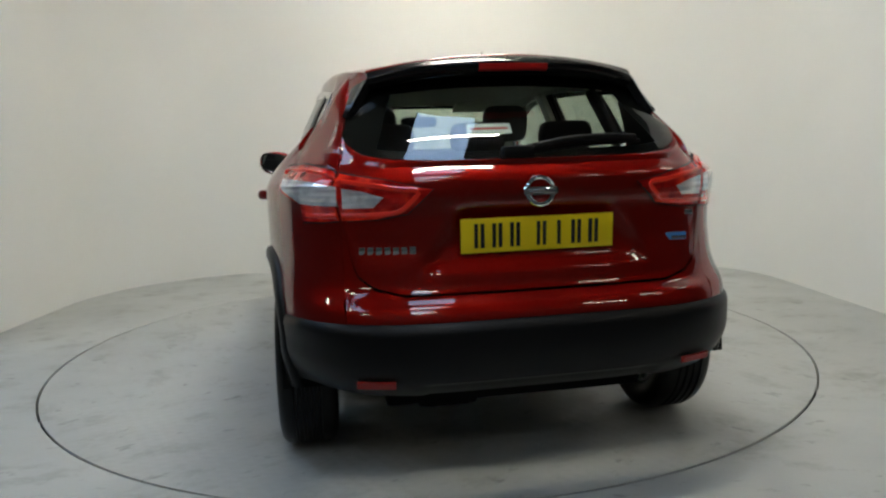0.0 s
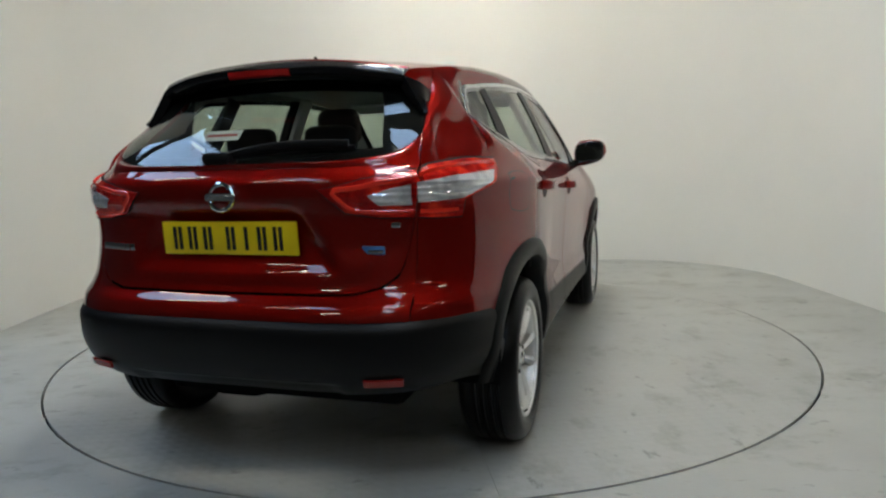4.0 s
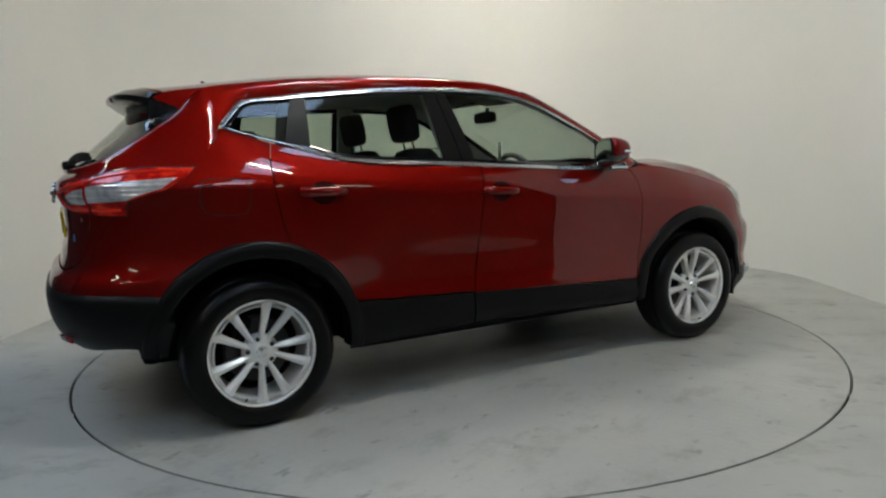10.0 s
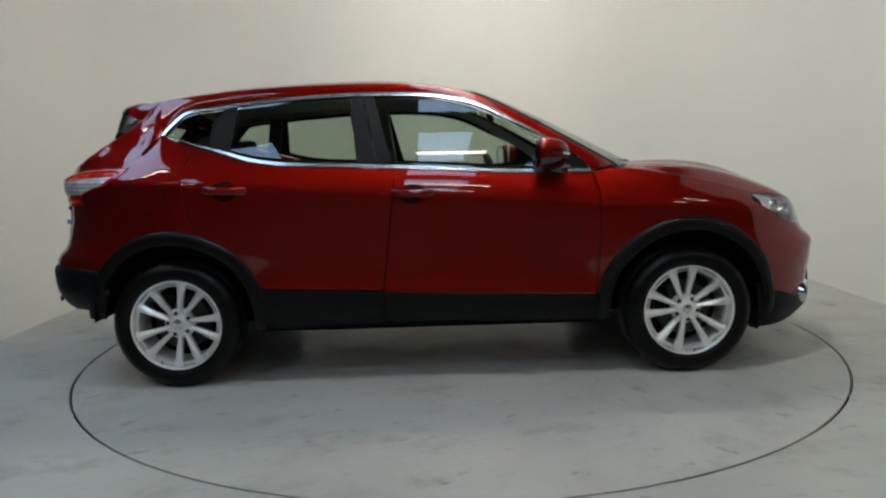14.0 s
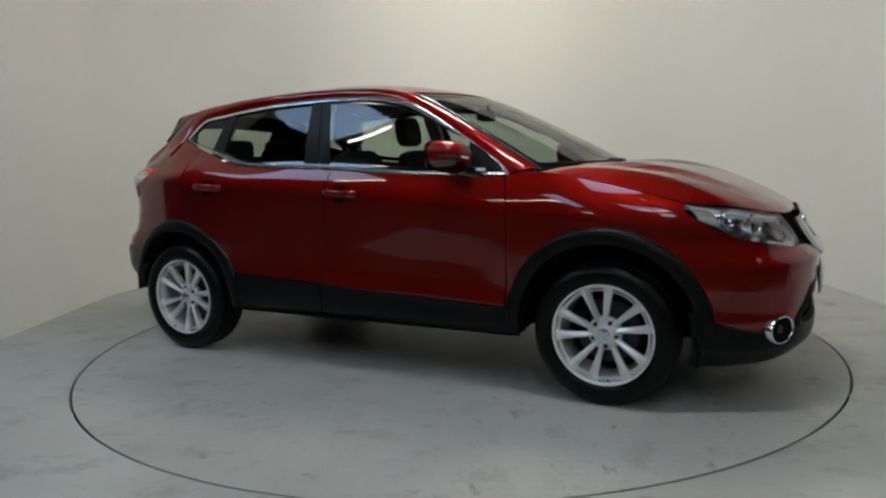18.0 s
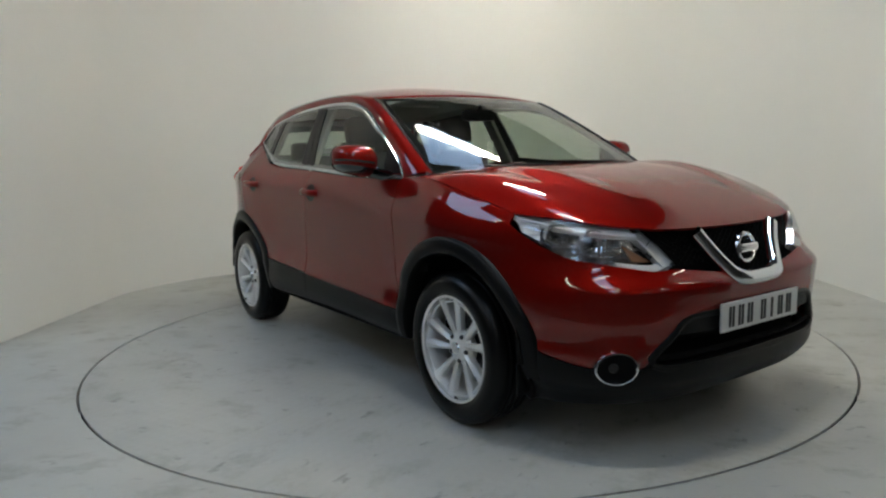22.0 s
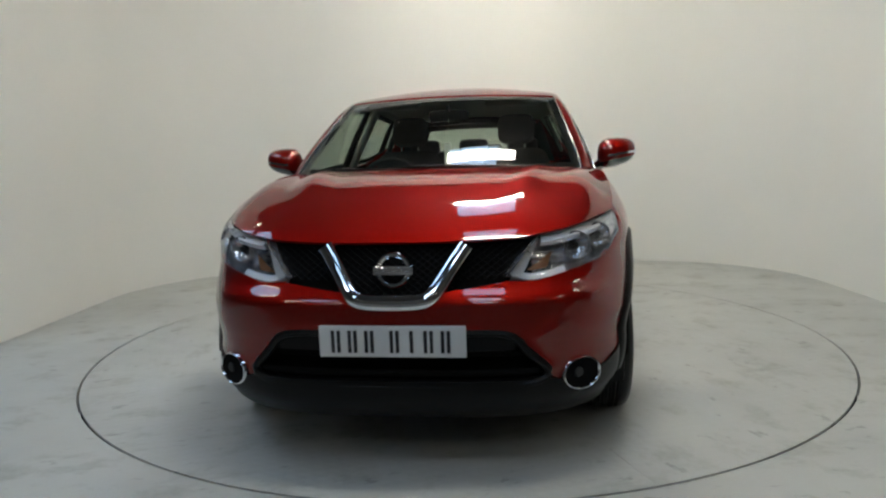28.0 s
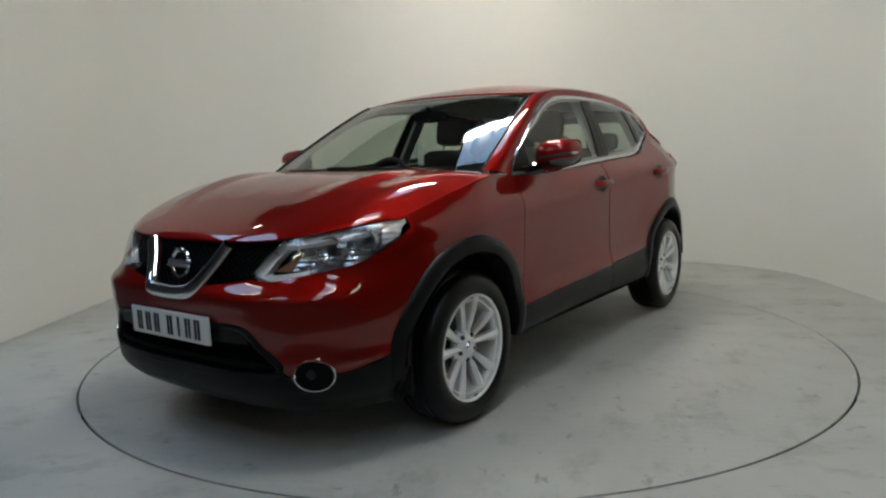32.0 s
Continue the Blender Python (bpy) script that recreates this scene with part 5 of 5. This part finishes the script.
    # fog lamps
    for s in (1, -1):
        p = on_front(phi_y(0.652, 0.368), 0.368)
        m = frame_at(Vector((p.x + 0.004, (p.y + 0.003) * s, p.z)), (1, 0.62 * s, 0))
        bm = bmesh.new()
        vs = [v for row in spin(bm, [(0.056, -0.02), (0.056, 0.012), (0.059, 0.017), (0.063, 0.016), (0.066, 0.008), (0.066, -0.02)], 32) for v in row]
        bmesh.ops.transform(bm, matrix=m @ Matrix.Diagonal((1.26, 1, 0.95, 1)), verts=vs)
        fog = part("fog_lamp", bm, CHROME, car, "round fog lamp in an oval chrome ring")
        bm = bmesh.new()
        vs = [v for row in spin(bm, [(0.0005, 0.009), (0.03, 0.009), (0.058, 0.012)], 28) for v in row]
        bmesh.ops.transform(bm, matrix=m @ Matrix.Diagonal((1.26, 1, 0.95, 1)), verts=vs)
        part("fog_recess", bm, DARK, fog, "black lamp recess")
        bm = bmesh.new()
        disc(bm, m @ Matrix.Translation((0.012, 0.007, 0.004)), 0.018, 0.008)
        part("fog_bulb", bm, shader("fog_glass", (0.012, 0.012, 0.012), 0.65, 0.0), fog, "small round lamp glass")
    # number plates: unreadable marks as bars
    yellow = shader("yellow_plate", (0.90, 0.66, 0.012), 0.35)
    white = shader("white_plate", (0.70, 0.71, 0.70), 0.35)
    ink = shader("plate_black", (0.012, 0.012, 0.014), 0.45)
    for x, z, sgn, mat, tilt, name in ((2.196, 0.519, 1, white, 0.02, "white front number plate"), (-2.032, 0.897, -1, yellow, -0.06, "yellow rear number plate")):
        m = frame_at(Vector((x, 0, z)), (sgn, 0, -tilt * sgn if sgn > 0 else tilt))
        bm = bmesh.new()
        box(bm, 0, 0, 0, 0.522, 0.010, 0.113, 0.004, m)
        plate = part("number_plate", bm, mat, car, name)
        for k in range(7):
            at = -0.190 + 0.060 * k + (0.030 if k > 3 else 0)
            bm = bmesh.new()
            for shift in ((0.0,) if k == 2 else (-0.0105, 0.0105)):
                box(bm, at + shift, 0.0065, 0, 0.012, 0.003, 0.079, 0, m)
            part("plate_mark", bm, ink, plate)
    # small badges on the tailgate, as plain shapes
    for k in range(7):
        y = 0.574 - 0.0265 * k
        p = rear_x(y, 0.860)
        bm = bmesh.new()
        box(bm, p.x - 0.002, p.y, 0.860, 0.006, 0.020, 0.024, 0.002)
        part("letter_bar", bm, CHROME, car, "small chrome mark on the tailgate")
    p = rear_x(-0.50, 0.855)
    part("eco_badge", boxed(p.x - 0.003, p.y, 0.857, 0.006, 0.10, 0.026, 0.003), shader("badge_blue", (0.10, 0.30, 0.62), 0.3, 0.3), car, "small blue and silver badge")
    part("eco_badge", boxed(p.x - 0.006, p.y - 0.02, 0.853, 0.006, 0.055, 0.012, 0.002), CHROME, car, "small blue and silver badge")
    p = rear_x(-0.575, 0.935)
    part("trim_badge", boxed(p.x - 0.003, p.y, 0.935, 0.006, 0.035, 0.018, 0.003), CHROME, car, "small chrome badge")


make_front_details()


# ---------------------------------------------------------------- the car: cabin
def cushion(bm, cx, cy, cz, sx, sy, sz, m=None):
    """A soft block: a rounded box."""
    rows = []
    for v in np.linspace(-1, 1, 11):
        a = v * math.pi / 2 * 0.98
        row = []
        for u in np.linspace(0, 2 * math.pi, 25)[:-1]:
            f = lambda q, e: math.copysign(abs(q) ** e, q)
            row.append(Vector((cx + sx / 2 * f(math.cos(u), 0.5) * math.cos(a) ** 0.35, cy + sy / 2 * f(math.sin(u), 0.5) * math.cos(a) ** 0.35, cz + sz / 2 * f(math.sin(a), 0.6))))
        rows.append(row)
    if m:
        rows = [[m @ p for p in row] for row in rows]
    vs = grid_mesh(bm, rows, True)
    bm.faces.new(vs[0]), bm.faces.new(vs[-1])
    return bm


def make_cabin():
    for y in (0.37, -0.37):
        bm = bmesh.new()
        cushion(bm, 0.10, y, 0.62, 0.50, 0.50, 0.18)
        seat = part("front_seat", bm, CLOTH, car, "dark cloth front seat")
        bm = bmesh.new()
        cushion(bm, 0, 0, 0.28, 0.13, 0.48, 0.57, Matrix.Translation((-0.16, y, 0.66)) @ Matrix.Rotation(radians(-17), 4, "Y"))
        part("backrest", bm, CLOTH, seat)
        bm = bmesh.new()
        cushion(bm, 0, 0, 0, 0.10, 0.25, 0.20, Matrix.Translation((-0.375, y, 1.335)) @ Matrix.Rotation(radians(-10), 4, "Y"))
        part("headrest", bm, CLOTH, seat)
        bm = bmesh.new()
        for d in (-0.06, 0.06):
            sweep(bm, [(-0.365, y + d, 1.28), (-0.33, y + d, 1.18)], 0.006, 6)
        part("headrest_post", bm, CHROME, seat)
    bm = bmesh.new()
    cushion(bm, -0.80, 0, 0.60, 0.50, 1.30, 0.18)
    bench = part("rear_seat", bm, CLOTH, car, "dark cloth rear bench")
    bm = bmesh.new()
    cushion(bm, 0, 0, 0.28, 0.14, 1.30, 0.56, Matrix.Translation((-1.02, 0, 0.66)) @ Matrix.Rotation(radians(-20), 4, "Y"))
    part("backrest", bm, CLOTH, bench)
    for y in (0.40, 0.0, -0.40):
        bm = bmesh.new()
        cushion(bm, -1.235, y, 1.235, 0.09, 0.24, 0.13)
        part("headrest", bm, CLOTH, bench)
    bm = bmesh.new()
    rows = []
    for x, z in ((0.52, 0.60), (0.55, 0.95), (0.60, 1.045), (0.72, 1.075), (0.95, 1.075), (1.10, 1.06)):
        rows.append([Vector((x + 0.10 * (1 - (y / 0.72) ** 2) * ease(0.6, 1.1, x), y, z - 0.01 * (y / 0.72) ** 4 + (0.03 * math.exp(-((y + 0.37) / 0.16) ** 2) if x < 0.75 and z > 0.9 else 0))) for y in np.linspace(-0.74, 0.74, 31)])
    grid_mesh(bm, rows)
    part("dashboard", bm, TRIM, car, "dark moulded dashboard")
    hub, tilt = Vector((0.40, -0.37, 0.985)), radians(-24)
    turn = Matrix.Translation(hub) @ Matrix.Rotation(tilt, 4, "Y")
    bm = bmesh.new()
    sweep(bm, [turn @ Vector((0, 0.185 * math.cos(a), 0.185 * math.sin(a))) for a in np.linspace(0, 2 * math.pi, 37)[:-1]], 0.016, 8, closed=True)
    for a in (0, 180, 270):
        c, s = math.cos(radians(a)), math.sin(radians(a))
        sweep(bm, [turn @ Vector((0, 0.05 * c, 0.05 * s)), turn @ Vector((0, 0.18 * c, 0.18 * s))], 0.018, 8, flat=0.5)
    cushion(bm, 0, 0, 0, 0.06, 0.15, 0.12, turn)
    part("steering_wheel", bm, TRIM, car, "dark three-spoke steering wheel")
    # roof lining and pillar covers
    rows = []
    for x in np.linspace(-1.50, 0.34, 24):
        zc, ye = 1.548 - 0.05 * ease(0.0, 0.36, x) - 0.055 * ease(-0.7, -1.5, x), 0.585 - 0.05 * ease(-1.0, -1.5, x)
        rows.append([Vector((x, ye * u, zc - 0.045 * u * u)) for u in np.linspace(-1, 1, 15)])
    bm = bmesh.new()
    grid_mesh(bm, rows)
    part("roof_lining", bm, LINER, car, "pale grey roof lining")
    for s in (1, -1):
        rows = []
        for v in np.linspace(0, 1, 5):
            row = []
            for a, b in zip(TOP_LINE, EDGE_LINE):
                p = a.lerp(b, v)
                row.append(Vector((p.x - 0.012, (p.y - 0.022) * s, p.z - 0.012)))
            rows.append(row)
        bm = bmesh.new()
        grid_mesh(bm, rows)
        part("pillar_lining", bm, LINER, car, "pale grey pillar lining")
        # rear pillar lining with its opening for the quarter window
        bm = bmesh.new()
        lo = [Vector((x, 0.66 - 0.07 * k / 9, 1.10)) for k, x in enumerate(np.linspace(-1.36, -1.88, 10))]
        hi = [Vector((-1.42 - 0.015 * k, 0.545 - 0.008 * k, 1.440 - 0.006 * k)) for k in range(10)]
        grid_mesh(bm, [[Vector((p.x, p.y * s, p.z)) for p in r] for r in (lo, [a.lerp(b, 0.5) + Vector((0, 0.0, 0)) for a, b in zip(lo, hi)], hi)])
        part("rear_pillar_lining", bm, TRIM, car, "dark rear pillar lining")
        bm = bmesh.new()
        box(bm, 0, 0, 0, 0.10, 0.03, 0.44, 0.012, Matrix.Translation((-0.315, 0.685 * s, 1.30)) @ Matrix.Rotation(radians(26 * s), 4, "X") @ Matrix.Rotation(radians(-6), 4, "Y"))
        part("centre_pillar_lining", bm, LINER, car, "pale grey centre pillar lining")
        bm = bmesh.new()
        box(bm, 0, 0, 0, 0.09, 0.03, 0.30, 0.012, Matrix.Translation((-1.10, 0.645 * s, 1.315)) @ Matrix.Rotation(radians(24 * s), 4, "X") @ Matrix.Rotation(radians(12), 4, "Y"))
        part("rear_door_pillar", bm, TRIM, car, "dark pillar lining")
        bm = bmesh.new()
        box(bm, -0.10, 0.775 * s, 0.90, 1.9, 0.06, 0.36, 0.03)
        part("door_lining", bm, TRIM, car, "dark door lining")
    bm = bmesh.new()
    box(bm, -1.45, 0, 1.06, 0.62, 1.28, 0.03, 0.01)
    part("parcel_shelf", bm, TRIM, car, "dark parcel shelf")
    bm = bmesh.new()
    cushion(bm, 0.385, 0, 1.395, 0.04, 0.24, 0.07)
    sweep(bm, [(0.40, 0, 1.415), (0.405, 0, 1.455)], 0.012, 8)
    part("cabin_mirror", bm, DARK, car, "dark rear-view mirror")
    bm = bmesh.new()
    box(bm, 0.495, 0.002, 1.175, 0.004, 0.040, 0.125, 0.001)
    sweep(bm, [(0.495, 0.002, 1.237), (0.450, 0.001, 1.30), (0.400, 0, 1.385)], 0.0006, 5)
    part("hanging_tag", bm, shader("pale_card", (0.72, 0.74, 0.66), 0.7), car, "pale card tag hanging from the mirror")
    for y in (0.36, -0.36):
        part("sun_visor", boxed(0.20, y, 1.470, 0.14, 0.32, 0.014, 0.005, Matrix.Translation((0.20, y, 1.470)) @ Matrix.Rotation(radians(16), 4, "Y") @ Matrix.Translation((-0.20, -y, -1.470))), LINER, car, "pale folded sun visor")


make_cabin()


# ---------------------------------------------------------------- wheels
def make_wheel():
    """A wheel at the origin, its face towards +y."""
    bm = bmesh.new()
    spin(bm, [(0.205, -0.09), (0.215, -0.085), (0.218, 0.06), (0.228, 0.085), (0.234, 0.092), (0.237, 0.098), (0.2345, 0.103), (0.2285, 0.1025), (0.2235, 0.098), (0.2195, 0.062), (0.2110, 0.060), (0.2090, 0.087), (0.2035, 0.087), (0.1995, 0.076), (0.198, 0.050), (0.194, -0.08)], 72)
    rim = new("wheel", mesh_of("wheel", bm, ALLOY, True, 40))
    tagged(rim, "silver ten-spoke alloy wheel with black tyre")
    bm = bmesh.new()
    prof = [(0.222, 0.092), (0.236, 0.104), (0.244, 0.1065), (0.248, 0.1105), (0.258, 0.113), (0.28, 0.114), (0.300, 0.110), (0.304, 0.107), (0.318, 0.100), (0.330, 0.086), (0.336, 0.068)]
    for g in (0.045, 0.015, -0.015, -0.045):
        prof += [(0.338, g + 0.010), (0.330, g + 0.006), (0.330, g - 0.002), (0.338, g - 0.006)]
    prof += [(0.336, -0.066), (0.332, -0.082), (0.322, -0.097), (0.305, -0.108), (0.28, -0.114), (0.236, -0.104), (0.222, -0.09)]
    prof = [(r if r < 0.28 else 0.28 + (r - 0.28) * (HUB - 0.28) / 0.058, h) for r, h in prof]
    spin(bm, prof, 80)
    part("tyre", bm, RUBBER, rim, "black road tyre", sharp=50)
    bm = bmesh.new()
    spin(bm, [(0.0005, 0.078), (0.030, 0.077), (0.036, 0.072), (0.048, 0.068), (0.070, 0.060), (0.080, 0.045), (0.078, 0.02)], 40)
    part("hub", bm, ALLOY, rim)
    bm = bmesh.new()
    spin(bm, [(0.0005, 0.084), (0.024, 0.083), (0.028, 0.076)], 28)
    part("centre_cap", bm, CHROME, rim, "round centre cap")
    # one spoke: a ridged tapering bar from the hub to the rim
    bm = bmesh.new()
    rows = []
    for t in np.linspace(0, 1, 9):
        r = 0.052 + 0.173 * t
        w = 0.0105 + 0.0115 * t + 0.010 * ease(0.80, 1.0, t)
        y = 0.066 + 0.024 * math.sin(math.pi * 0.5 * t)
        skew = 0.004 * (1 - t)
        edge = 0.011 - 0.003 * t
        rows.append([Vector((skew + u * w, y + d, r)) for u, d in ((-0.8, -0.040), (-1.0, -edge - 0.006), (-0.9, -edge), (-0.08, 0.001), (0.08, 0.001), (0.9, -edge + 0.003), (1.0, -edge - 0.004), (0.8, -0.040))])
    vs = grid_mesh(bm, rows, True)
    bm.faces.new(vs[0]), bm.faces.new(vs[-1])
    spoke = mesh_of("spoke", bm, ALLOY, True, 18)
    for k in range(5):
        for d in (-14.8, 14.8):
            ob = new("spoke", spoke)
            ob.parent = rim
            ob.rotation_euler = (0, radians(72 * k + d), 0)
    bm = bmesh.new()
    spin(bm, [(0.0005, 0.066), (0.006, 0.066), (0.0095, 0.062), (0.0115, 0.050)], 12)
    nut = mesh_of("wheel_nut", bm, shader("dark_steel", (0.09, 0.09, 0.09), 0.35, 0.9), True, 40)
    for k in range(5):
        ob = new("wheel_nut", nut)
        ob.parent = rim
        ob.location = (0.057 * math.sin(radians(72 * k + 36)), 0.008, 0.057 * math.cos(radians(72 * k + 36)))
    bm = bmesh.new()
    spin(bm, [(0.05, 0.005), (0.14, 0.0), (0.148, -0.01), (0.148, -0.03)], 40)
    part("brake_disc", bm, shader("brake_steel", (0.06, 0.058, 0.056), 0.5, 0.6), rim, "dull steel brake disc")
    bm = bmesh.new()
    box(bm, 0.105, 0.0, 0.06, 0.07, 0.07, 0.12, 0.02)
    part("brake_caliper", bm, DARK, rim, "dark brake caliper")
    # added black disc, stands in for the shade inside the wheel
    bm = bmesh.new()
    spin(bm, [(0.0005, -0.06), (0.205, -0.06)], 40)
    part("wheel_shade", bm, DARK, rim, "dark disc standing in for the shade behind the spokes")
    bm = bmesh.new()
    sweep(bm, [(0, 0.098, -0.216), (0, 0.112, -0.205)], 0.004, 8)
    part("valve", bm, BLACK, rim)
    return rim


wheel = make_wheel()
wheel.parent = car
wheel.location = (AXLE, TRACK, HUB)
for x, y, turn, spun in ((-AXLE, TRACK - 0.010, 0, 20), (AXLE, -TRACK, 180, 8), (-AXLE, 0.010 - TRACK, 180, -24)):
    copy_thing(wheel, pose(x, y, HUB, 0, 0, turn) @ pose(0, 0, 0, 0, spun, 0))


# the car stands a little off the turntable's middle
for ob in car.children:
    ob.location.x += SEAT_X
    ob.location.y += SEAT_Y


def motions():
    """The turntable turns evenly and carries the car."""
    times = sorted({0.0, 0.1, 0.2, 31.8, 31.9, 32.0} | {0.5 * k for k in range(65)})
    rows = [(t, pose(0, 0, 0, 0, 0, HEADING + SPEED * t)) for t in times]
    walk(turntable, rows)
    walk(car, rows)


motions()
